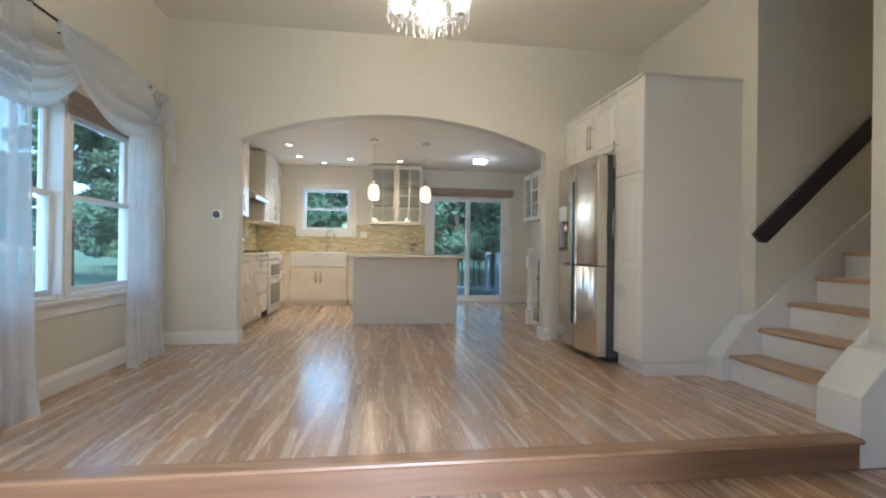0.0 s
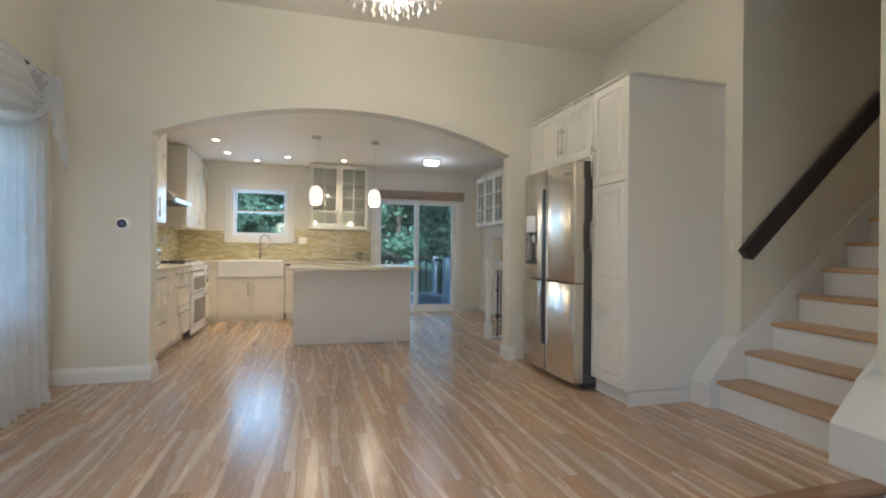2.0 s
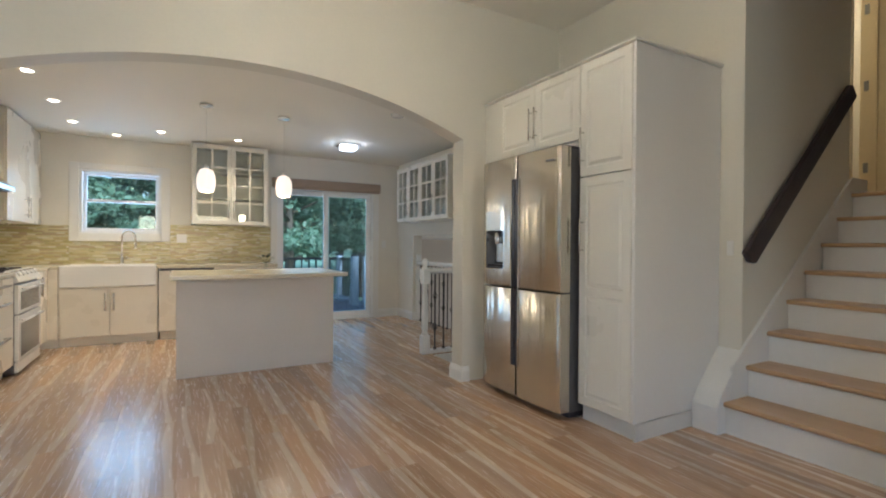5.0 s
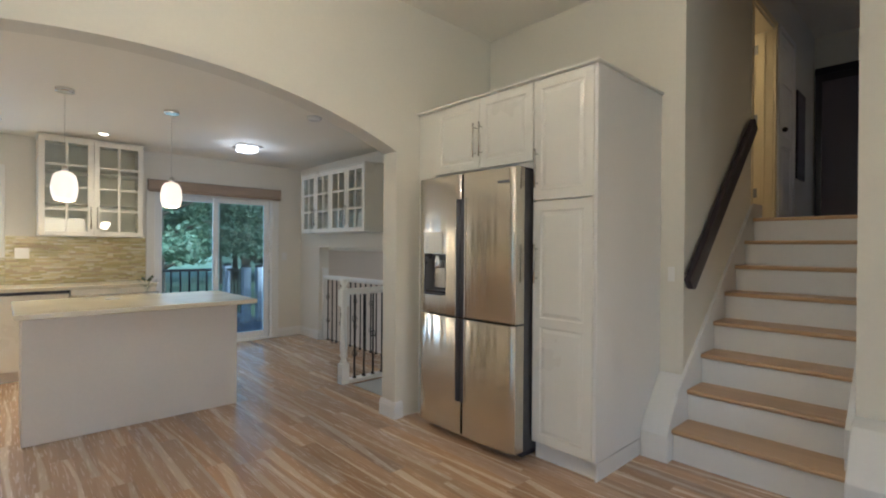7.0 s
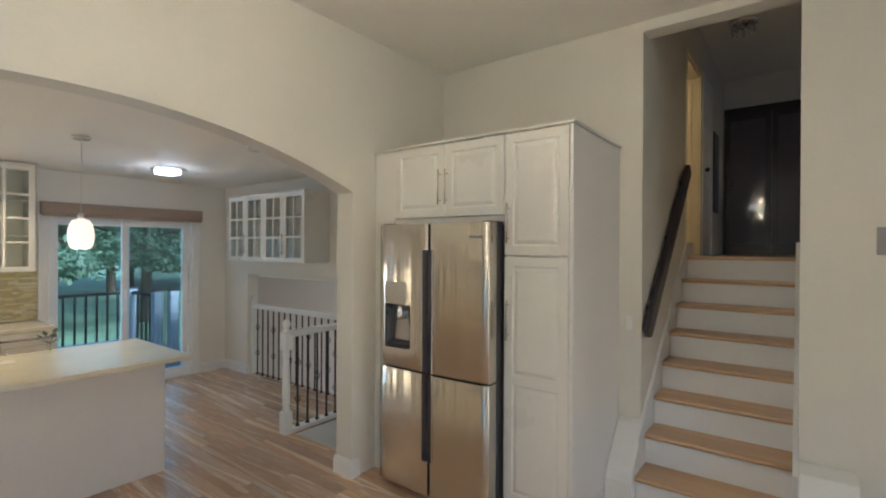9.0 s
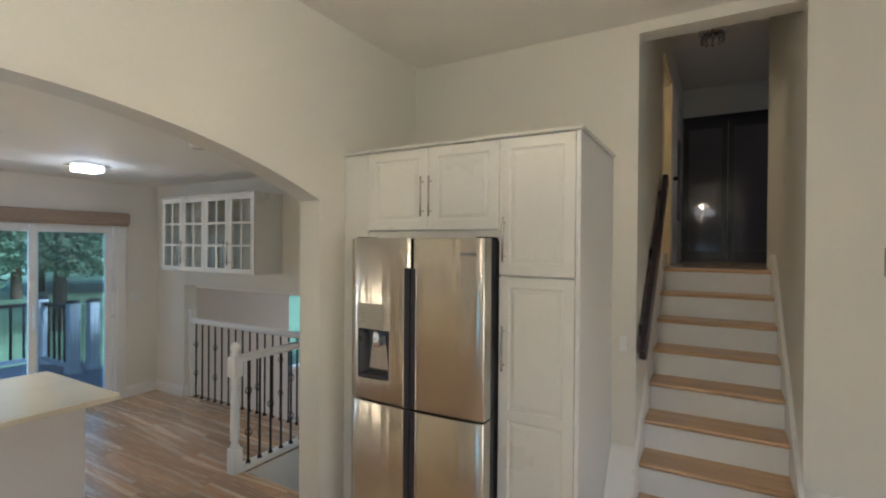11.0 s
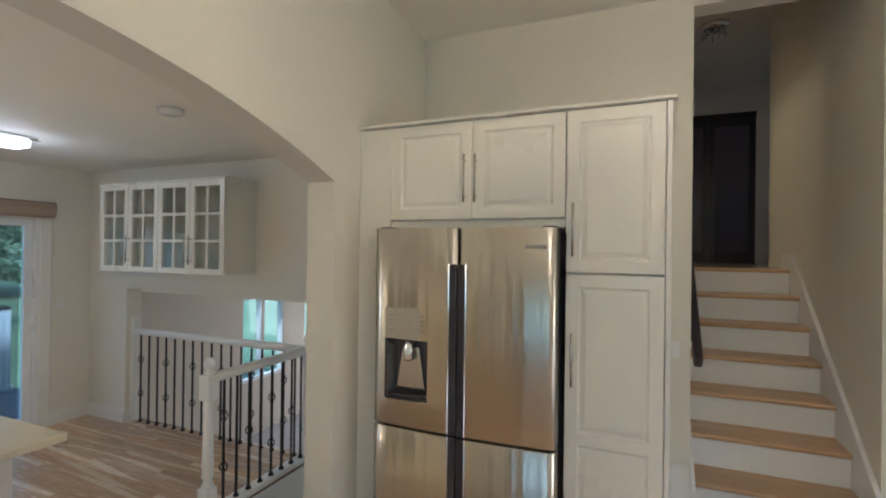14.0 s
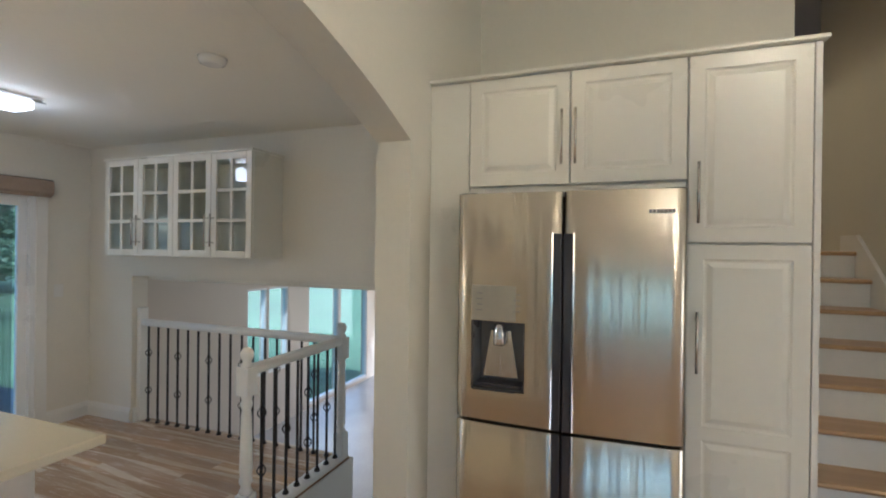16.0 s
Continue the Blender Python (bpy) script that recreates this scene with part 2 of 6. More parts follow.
TREADW = wood_mat("oak_tread", (0.47, 0.29, 0.15), (0.61, 0.41, 0.235), (0.68, 0.49, 0.30), 0.35, axis=1, per_object=True, stretch=9, streak=0.72)
JOINT = mat("floor_underlay", (0.22, 0.13, 0.075), 0.8, bump=0)
STEEL = steel_mat("brushed_steel", (0.67, 0.63, 0.55), 0.21, 2, 1.0, 0.33)
STEEL_H = steel_mat("brushed_handle", (0.62, 0.60, 0.56), 0.25, 2)
CHROME = mat("chrome", (0.75, 0.74, 0.72), 0.12, 1.0, vary=0.01, bump=0)
DARK = mat("dark_plastic", (0.040, 0.038, 0.046), 0.35, vary=0.1, bump=0.02)
GREYP = mat("grey_plastic", (0.30, 0.30, 0.30), 0.4, vary=0.05, bump=0.02)
IRON = mat("wrought_iron", (0.035, 0.03, 0.028), 0.45, 0.6, vary=0.15, bump=0.15, bump_scale=90)
RAILW = mat("dark_stained_rail", (0.030, 0.022, 0.028), 0.4, vary=0.2, bump=0.05)
ENAMEL = mat("white_enamel", (0.82, 0.81, 0.78), 0.15, vary=0.01, bump=0)
VINYL = mat("white_window_vinyl", (0.82, 0.83, 0.84), 0.3, vary=0.01, bump=0)
BLIND = mat("taupe_blind_fabric", (0.34, 0.26, 0.20), 0.8, vary=0.12, grain=90, bump=0.2, bump_scale=400)
GLASS = glass_mat("window_glass", (0.86, 0.965, 0.99), mirror=0.05)
CABGLASS = glass_mat("cabinet_glass", (0.95, 0.97, 0.96), mirror=0.05)
DARKGLASS = mat("smoked_glass", (0.11, 0.105, 0.125), 0.06, vary=0.02, bump=0)
DARKGLASS.node_tree.nodes["Principled BSDF"].inputs["Specular IOR Level"].default_value = 0.4
DOWNLIGHT = glow_mat("downlight_lens", (1.0, 0.80, 0.55), 3)
PENDGLOW = glow_mat("opal_glass", (1.0, 0.84, 0.62), 0.28)
LAMPGLOW = glow_mat("ceiling_lamp_glass", (0.95, 0.98, 1.0), 1.4)
BULB = glow_mat("bulb_glass", (1.0, 0.86, 0.62), 18)


# ---- building helpers ----
def box(bm, x0, x1, y0, y1, z0, z1, bevel=0.0, segs=1):
    v = [bm.verts.new(p) for p in ((x0, y0, z0), (x1, y0, z0), (x1, y1, z0), (x0, y1, z0), (x0, y0, z1), (x1, y0, z1), (x1, y1, z1), (x0, y1, z1))]
    fs = [bm.faces.new([v[i] for i in f]) for f in ((3, 2, 1, 0), (4, 5, 6, 7), (0, 1, 5, 4), (1, 2, 6, 5), (2, 3, 7, 6), (3, 0, 4, 7))]
    if bevel:
        edges = list({e for f in fs for e in f.edges})
        bmesh.ops.bevel(bm, geom=edges, offset=bevel, segments=segs, profile=0.5, affect="EDGES")
    return bm


def boxes(*specs, bevel=0.0, segs=1):
    bm = bmesh.new()
    for s in specs:
        box(bm, *s, bevel=bevel, segs=segs)
    return bm


def prism(bm, pts, axis, d0, d1, bevel=0.0):
    """An outline of (a, b) points swept from d0 to d1 along an axis: x takes (y, z), y takes (x, z), z takes (x, y)."""
    def at(p, d):
        return {"x": (d, p[0], p[1]), "y": (p[0], d, p[1]), "z": (p[0], p[1], d)}[axis]
    a, b = [bm.verts.new(at(p, d0)) for p in pts], [bm.verts.new(at(p, d1)) for p in pts]
    fs = [bm.faces.new(a), bm.faces.new(b[::-1])]
    for i in range(len(pts)):
        j = (i + 1) % len(pts)
        fs.append(bm.faces.new((a[j], a[i], b[i], b[j])))
    bmesh.ops.recalc_face_normals(bm, faces=fs)
    if bevel:
        bmesh.ops.bevel(bm, geom=list({e for f in fs for e in f.edges}), offset=bevel, segments=2, profile=0.5, affect="EDGES")
    return bm


def lathe(bm, at, profile, sides=20):
    """A turned body: (radius, height) pairs about a vertical axis."""
    rings = []
    for r, h in profile:
        rings.append([bm.verts.new((at[0] + r * math.cos(2 * math.pi * k / sides), at[1] + r * math.sin(2 * math.pi * k / sides), at[2] + h)) for k in range(sides)])
    fs = []
    for p, q in zip(rings, rings[1:]):
        for k in range(sides):
            fs.append(bm.faces.new((p[k], p[(k + 1) % sides], q[(k + 1) % sides], q[k])))
    fs.append(bm.faces.new(rings[0][::-1]))
    fs.append(bm.faces.new(rings[-1]))
    for f in fs[:-2]:
        f.smooth = True
    bmesh.ops.recalc_face_normals(bm, faces=fs)
    return bm


def tube(bm, pts, r, sides=8):
    """A rod of even or given radii along points."""
    rr = r if isinstance(r, (list, tuple)) else [r] * len(pts)
    pts = [Vector(p) for p in pts]
    rings, side = [], None
    for i, p in enumerate(pts):
        d = (pts[min(i + 1, len(pts) - 1)] - pts[max(i - 1, 0)]).normalized()
        ref = Vector((0, 0, 1)) if abs(d.z) < 0.9 else Vector((1, 0, 0))
        side = d.cross(ref).normalized() if side is None else (side - d * side.dot(d)).normalized()
        up = side.cross(d)
        rings.append([bm.verts.new(p + (side * math.cos(2 * math.pi * k / sides) + up * math.sin(2 * math.pi * k / sides)) * rr[i]) for k in range(sides)])
    fs = []
    for a, b in zip(rings, rings[1:]):
        for k in range(sides):
            fs.append(bm.faces.new((a[k], a[(k + 1) % sides], b[(k + 1) % sides], b[k])))
    for f in fs:
        f.smooth = True
    fs.append(bm.faces.new(rings[0][::-1]))
    fs.append(bm.faces.new(rings[-1]))
    bmesh.ops.recalc_face_normals(bm, faces=fs)
    return bm


def part(name, bm, material, parent=None, label=""):
    me = bpy.data.meshes.new(name)
    bm.to_mesh(me)
    bm.free()
    me.materials.append(material)
    ob = new(name, me)
    if parent:
        ob.parent = parent
        ob.matrix_parent_inverse = parent.matrix_basis.inverted()
    return tagged(ob, label)


def thing(name, at, label, category, group=""):
    ob = new(name)
    ob.empty_display_size = 0.1
    ob.location = at
    return tagged(ob, label, category, group)


def structure(name, bm, material, label):
    return tagged(part(name, bm, material), label, kind="structure")


def arc(cx, cz, r, a0, a1, n):
    return [(cx + r * math.cos(a0 + (a1 - a0) * i / n), cz + r * math.sin(a0 + (a1 - a0) * i / n)) for i in range(n + 1)]


# ---- the plan ----
XW, XE = -1.90, 3.15           # west and east inner wall faces
YA0, YA1 = 5.25, 5.42          # arched wall
YN = 9.06                      # north inner wall face
ZC, ZK = 3.26, 2.50            # dining and kitchen ceilings
YSTEP = 2.37                   # edge of the raised floor
ZL = -0.17                     # landing below the raised floor
SY0, SY1, SZ = 2.645, 3.52, 3.19  # stair opening in the east wall
UP = 1.617                     # upper hall floor


# ---- large structure ----
def arch_outline():
    cx, half, spring, rise = 0.43, 1.63, 2.085, 0.33
    r = (half * half + rise * rise) / (2 * rise)
    cz = spring + rise - r
    a = math.asin(half / r)
    curve = arc(cx, cz, r, math.pi / 2 + a, math.pi / 2 - a, 40)
    return [(XW, ZL), (cx - half, ZL), *curve, (cx + half, ZL), (XE, ZL), (XE, ZC), (XW, ZC)]


bm = bmesh.new()
prism(bm, arch_outline(), "y", YA0, YA1)
structure("wall_arch", bm, WALL, "cream painted wall with a wide segmental arch opening")

# west wall with the dining window and no other opening
DW = (2.65, 4.75, 0.615, 1.95)  # dining window: y0, y1, z0, z1
structure("wall_west", boxes((XW - 0.16, XW, -2.2, DW[0], -0.4, ZC), (XW - 0.16, XW, DW[1], YN, ZL - 1.1, ZC), (XW - 0.16, XW, DW[0], DW[1], -0.4, DW[2]), (XW - 0.16, XW, DW[0], DW[1], DW[3], ZC)), WALL, "cream painted outer wall beside the dining area")
# north wall with the kitchen window and the patio door
KW = (-1.135, -0.265, 1.30, 2.09)
PD = (1.20, 2.70, 0.0, 2.03)
structure("wall_north", boxes((XW - 0.16, KW[0], YN, YN + 0.16, -1.3, ZK + 0.1), (KW[0], KW[1], YN, YN + 0.16, -1.3, KW[2]), (KW[0], KW[1], YN, YN + 0.16, KW[3], ZK + 0.1), (KW[1], PD[0], YN, YN + 0.16, -1.3, ZK + 0.1), (PD[0], PD[1], YN, YN + 0.16, -1.3, PD[2] - 0.012), (PD[0], PD[1], YN, YN + 0.16, PD[3], ZK + 0.1), (PD[1], XE + 0.16, YN, YN + 0.16, -1.3, ZK + 0.1)), WALL_W, "pale grey cream kitchen wall with window and patio door")
# east wall: stair opening and the low opening over the steps down
OT = 1.325
structure("wall_east", boxes((XE, XE + 0.15, -2.2, SY0, -0.4, ZC), (XE, XE + 0.15, SY0, SY1, SZ, ZC), (XE, XE + 0.15, SY1, YA1, -1.3, ZC)), WALL, "cream painted wall with the stair opening")
structure("wall_kitchen_east", boxes((XE, XE + 0.15, YA1, 8.49, OT, ZK + 0.1), (XE, XE + 0.15, 8.49, YN, -1.3, ZK + 0.1), (XE, XE + 0.15, YN + 0.16, 9.55, -1.3, 1.36), (XE + 0.002, XE + 0.15, 6.42, 8.49, -1.3, -0.02)), WALL_W, "pale kitchen wall with a low opening to the lower room")
structure("wall_south", boxes((XW - 0.16, -1.2, -2.36, -2.2, -0.4, ZC), (1.6, XE + 0.15, -2.36, -2.2, -0.4, ZC), (-1.2, 1.6, -2.36, -2.2, -0.4, 0.6), (-1.2, 1.6, -2.36, -2.2, 2.1, ZC)), WALL, "plain cream wall with the living room window")
structure("ceiling_dining", boxes((XW, XE, -2.2, YA0, ZC, ZC + 0.12)), CEIL, "flat cream painted ceiling")
structure("ceiling_kitchen", boxes((XW, XE, YA1, YN, ZK, ZK + 0.12)), CEIL, "flat off-white kitchen ceiling")

# stairwell and upper hall
HX = 7.44
DO = (4.70, 5.42, UP + 1.93)  # doorway off the upper hall: x0, x1, head
structure("wall_stair_left", boxes((XE + 0.15, DO[0], SY1, SY1 + 0.12, -0.4, 4.05), (DO[1] + 0.02, HX, SY1, SY1 + 0.12, -0.4, 4.05), (DO[0], DO[1] + 0.02, SY1, SY1 + 0.12, DO[2], 4.05), (DO[0], DO[1] + 0.02, SY1, SY1 + 0.12, -0.4, UP - 0.004)), WALL, "cream stairwell wall carrying the handrail")
structure("wall_side_room", boxes((4.48, 4.60, SY1 + 0.12, 4.9, 1.4, 4.05), (6.3, 6.42, SY1 + 0.12, 4.9, 1.4, 4.05), (4.48, 6.42, 4.9, 5.0, 1.4, 4.05)), WALL, "cream walls of the room off the upper hall")
structure("ceiling_side_room", boxes((4.48, 6.42, SY1 + 0.12, 5.0, 4.05, 4.15)), CEIL, "ceiling of the room off the upper hall")
structure("floor_side_room", boxes((4.48, 6.42, SY1 + 0.001, 5.0, UP - 0.1, UP - 0.002)), FLOORW, "wooden floor of the room off the upper hall")
structure("wall_stair_right", boxes((XE + 0.15, 5.52, SY0 - 0.12, SY0, -0.4, 4.05)), WALL, "cream stairwell wall")
structure("wall_hall_end", boxes((HX, HX + 0.12, 0.6, SY1 + 0.12, 1.4, 4.05)), WALL, "dim end wall of the upper hall")
# the opening is added out of view to let fill light into the hall
structure("wall_hall_south", boxes((5.52, 6.3, 0.5, 0.6, 1.4, 4.05), (6.65, HX, 0.5, 0.6, 1.4, 4.05), (6.3, 6.65, 0.5, 0.6, 1.4, 2.5), (6.3, 6.65, 0.5, 0.6, 3.5, 4.05), (5.40, 5.52, 0.6, SY0 - 0.12, 1.4, 4.05)), WALL, "dim side wall of the upper hall with an added, unseen light opening")
structure("ceiling_hall", boxes((XE + 0.15, HX + 0.12, 0.5, SY1 + 0.12, 4.05, 4.15)), CEIL, "dim upper hall ceiling")
structure("wall_over_stair", boxes((XE, XE + 0.15, SY0 - 0.2, SY1 + 0.12, ZC + 0.12, 4.15)), WALL, "wall above the stair opening")
# unseen slab, added only to block sun from the hall opening
structure("hall_sun_blocker", boxes((5.3, HX + 0.3, -2.2, 0.5, 3.56, 3.66)), TRIM, "added unseen slab that keeps the sun out of the hall opening")
structure("floor_hall", boxes((4.768, HX, 0.5, SY1, UP - 0.2, UP)), FLOORW, "wooden upper hall floor")

# lower room seen through the low opening
LR = -1.20
LOWALL = mat("beige_sunroom_paint", (0.64, 0.56, 0.48), 0.6, vary=0.03)
structure("floor_lower_room", boxes((XE + 0.15, 9.6, 5.0, 9.4, LR - 0.1, LR)), mat("pale_lower_floor", (0.42, 0.40, 0.40), 0.2, vary=0.1), "shiny pale floor of the lower sunroom")
structure("ceiling_lower_room", boxes((XE + 0.15, 9.6, 5.0, 9.4, 1.28, 1.36)), CEIL, "white ceiling of the lower sunroom")
LW = [(5.54, 5.955), (5.985, 6.44), (6.98, 7.92), (7.97, 9.0)]
lw_z = [(-0.35, 0.97), (-0.35, 0.97), (LR + 0.05, 0.97), (LR + 0.05, 0.97)]
spec, px = [], XE + 0.15
for (a, b), (z0, z1) in zip(LW, lw_z):
    spec += [(px, a, 9.4, 9.55, LR, 1.36), (a, b, 9.4, 9.55, LR, z0), (a, b, 9.4, 9.55, z1, 1.36)]
    px = b
spec.append((px, 9.75, 9.4, 9.55, LR, 1.36))
structure("wall_lower_north", boxes(*spec), LOWALL, "beige sunroom wall with tall windows")
# opening added in this wall to hold the east fill light
structure("wall_lower_east", boxes((9.6, 9.75, 5.0, 5.6, LR, 1.36), (9.6, 9.75, 8.8, 9.4, LR, 1.36), (9.6, 9.75, 5.6, 8.8, LR, -0.5), (9.6, 9.75, 5.6, 8.8, 0.97, 1.36)), WALL_W, "beige sunroom wall")
structure("wall_lower_south", boxes((XE + 0.15, 9.6, 4.9, 5.0, LR, 1.36)), WALL_W, "beige sunroom wall")
for i, ((a, b), (z0, z1)) in enumerate(zip(LW, lw_z)):
    w = structure(f"window_{i + 3}", boxes((a, a + 0.02, 9.41, 9.5, z0, z1), (b - 0.02, b, 9.41, 9.5, z0, z1), (a + 0.02, b - 0.02, 9.41, 9.5, z0, z0 + 0.05), (a + 0.02, b - 0.02, 9.41, 9.5, z1 - 0.03, z1)), VINYL, "tall white framed sunroom window")
    g = part("pane", boxes((a + 0.02, b - 0.02, 9.45, 9.456, z0 + 0.05, z1 - 0.03)), GLASS, w)
    g.visible_shadow = False


def moulding(bm, x0, y0, x1, y1, nx, ny, z0=0.0, h=0.13):
    """Baseboard with an ogee top between two floor points; (nx, ny) points into the room."""
    prof = [(0.0, 0.0), (0.016, 0.0), (0.016, h * 0.70), (0.012, h * 0.76), (0.012, h * 0.82), (0.005, h * 0.93), (0.003, h), (0.0, h)]
    a = [bm.verts.new((x0 + nx * d, y0 + ny * d, z0 + z)) for d, z in prof]
    b = [bm.verts.new((x1 + nx * d, y1 + ny * d, z0 + z)) for d, z in prof]
    fs = [bm.faces.new(a), bm.faces.new(b[::-1])]
    for i in range(len(prof)):
        j = (i + 1) % len(prof)
        fs.append(bm.faces.new((a[j], a[i], b[i], b[j])))
    bmesh.ops.recalc_face_normals(bm, faces=fs)


bm = bmesh.new()
for seg in ((XW, YSTEP, XW, YA0, 1, 0), (XW, YA0, -1.20, YA0, 0, -1), (-1.20, YA0 - 0.018, -1.20, YA1 + 0.018, 1, 0), (2.06, YA0 - 0.018, 2.06, YA1 + 0.018, -1, 0), (2.06, YA0, 2.13, YA0, 0, -1), (2.06, YA1, 2.30, YA1, 0, 1), (2.79, YN, XE, YN, 0, -1), (XE, 8.49, XE, YN, -1, 0), (XE, 8.474, XE + 0.15, 8.474, 0, -1)):
    moulding(bm, *seg)
structure("baseboard", bm, TRIM, "white moulded baseboard")
bm = bmesh.new()
moulding(bm, XE, -2.2, XE, 2.37, -1, 0, ZL)
moulding(bm, XW, -2.2, XW, YSTEP, 1, 0, ZL)
structure("baseboard_lower", bm, TRIM, "white moulded baseboard at the lower floor")

# sub-floors and the step edge; boards follow at the end of the file
structure("subfloor", boxes((XW, XE, YSTEP + 0.03, YA1, -0.30, -0.012), (XW, 2.30, YA1, YN, -0.30, -0.012), (2.30, XE + 0.15, 6.30, YN, -0.30, -0.012)), JOINT, "dark floor base showing in the joints")
structure("floor_lower", boxes((XW, XE, -2.2, YSTEP + 0.03, -0.40, ZL - 0.012)), JOINT, "lower landing floor base")
RISERW = wood_mat("stained_riser", (0.20, 0.105, 0.055), (0.30, 0.175, 0.095), (0.36, 0.22, 0.13), 0.35, axis=0, stretch=10, streak=0.7)
structure("step_riser", boxes((XW, 2.78, YSTEP + 0.012, YSTEP + 0.03, ZL, -0.03)), RISERW, "wooden riser of the floor step")
bm = bmesh.new()
prism(bm, [(YSTEP + 0.09, -0.03), (YSTEP + 0.002, -0.03), (YSTEP - 0.014, -0.024), (YSTEP - 0.02, -0.012), (YSTEP - 0.014, 0.0), (YSTEP + 0.002, 0.004), (YSTEP + 0.09, 0.004)], "x", XW, 2.78)
structure("step_nosing", bm, wood_mat("nosing_wood", (0.28, 0.155, 0.08), (0.40, 0.24, 0.135), (0.48, 0.32, 0.2), 0.22, axis=0, stretch=10, streak=0.7), "rounded wooden nosing along the floor edge")

# ---- windows ----
def sash_window(name, face, a0, a1, z0, z1, facing, mid, label, casing=0.09, stool=True, depth=0.16):
    """Double-hung window in an opening; the parts lie on the room's wall face."""
    def bx(*s):
        b = bmesh.new()
        for (u0, u1, w0, w1, za, zb) in s:
            if facing == "+x":
                box(b, face + w0, face + w1, u0, u1, za, zb, bevel=0.003)
            else:
                box(b, u0, u1, face - w1, face - w0, za, zb, bevel=0.003)
        return b
    root = structure(name, bx((a0, a0 + 0.03, -depth, 0.002, z0, z1), (a1 - 0.03, a1, -depth, 0.002, z0, z1), (a0 + 0.03, a1 - 0.03, -depth, 0.002, z1 - 0.03, z1), (a0 + 0.03, a1 - 0.03, -depth, 0.002, z0, z0 + 0.03)), VINYL, label)
    for k, (za, zb, w) in enumerate(((z0 + 0.03, mid + 0.02, -0.06), (mid - 0.02, z1 - 0.03, -0.10))):
        u0, u1, f = a0 + 0.03, a1 - 0.03, 0.036
        part("sash", bx((u0, u0 + f, w - 0.03, w, za, zb), (u1 - f, u1, w - 0.03, w, za, zb), (u0 + f, u1 - f, w - 0.03, w, za, za + f), (u0 + f, u1 - f, w - 0.03, w, zb - f, zb)), VINYL, root)
        g = part("pane", bx((u0 + f, u1 - f, w - 0.02, w - 0.014, za + f, zb - f)), GLASS, root)
        g.visible_shadow = False
    return root, bx


r, bx = sash_window("window_1", XW, 2.65, 3.73, DW[2], DW[3], "+x", 1.325, "white double-hung dining window")
r, bx = sash_window("window_2", XW, 3.77, 4.75, DW[2], DW[3], "+x", 1.325, "white double-hung dining window beside its twin")
structure("trim_dining_window", bx((3.731, 3.769, -0.16, 0.012, DW[2], DW[3]), (2.56, 2.65, 0.0, 0.018, DW[2] - 0.02, DW[3] + 0.09), (4.75, 4.84, 0.0, 0.018, DW[2] - 0.02, DW[3] + 0.09), (2.65, 4.75, 0.0, 0.018, DW[3], DW[3] + 0.09), (2.52, 4.88, -0.03, 0.05, DW[2] - 0.025, DW[2]), (2.56, 4.84, 0.0, 0.016, DW[2] - 0.115, DW[2] - 0.027)), TRIM, "white wooden window casing with sill and apron")
r, bx = sash_window("window_9", YN, KW[0], KW[1], KW[2], KW[3], "-y", 1.71, "white double-hung kitchen window")
structure("trim_kitchen_window", bx((-1.235, KW[0], 0.0, 0.02, 1.20, 2.17), (KW[1], -0.165, 0.0, 0.02, 1.20, 2.17), (KW[0], KW[1], 0.0, 0.02, KW[3], 2.17), (KW[0], KW[1], 0.0, 0.03, 1.20, KW[2])), TRIM, "white window casing over the backsplash")


def screen_mat():
    m = bpy.data.materials.new("insect_screen_mesh")
    m.use_nodes = True
    n, l = m.node_tree.nodes, m.node_tree.links
    tp, mx = n.new("ShaderNodeBsdfTransparent"), n.new("ShaderNodeMixShader")
    n["Principled BSDF"].inputs["Base Color"].default_value = (0.06, 0.065, 0.07, 1)
    n["Principled BSDF"].inputs["Roughness"].default_value = 0.8
    mx.inputs[0].default_value = 0.34
    l.new(tp.outputs[0], mx.inputs[1])
    l.new(n["Principled BSDF"].outputs[0], mx.inputs[2])
    l.new(mx.outputs[0], n["Material Output"].inputs[0])
    return m


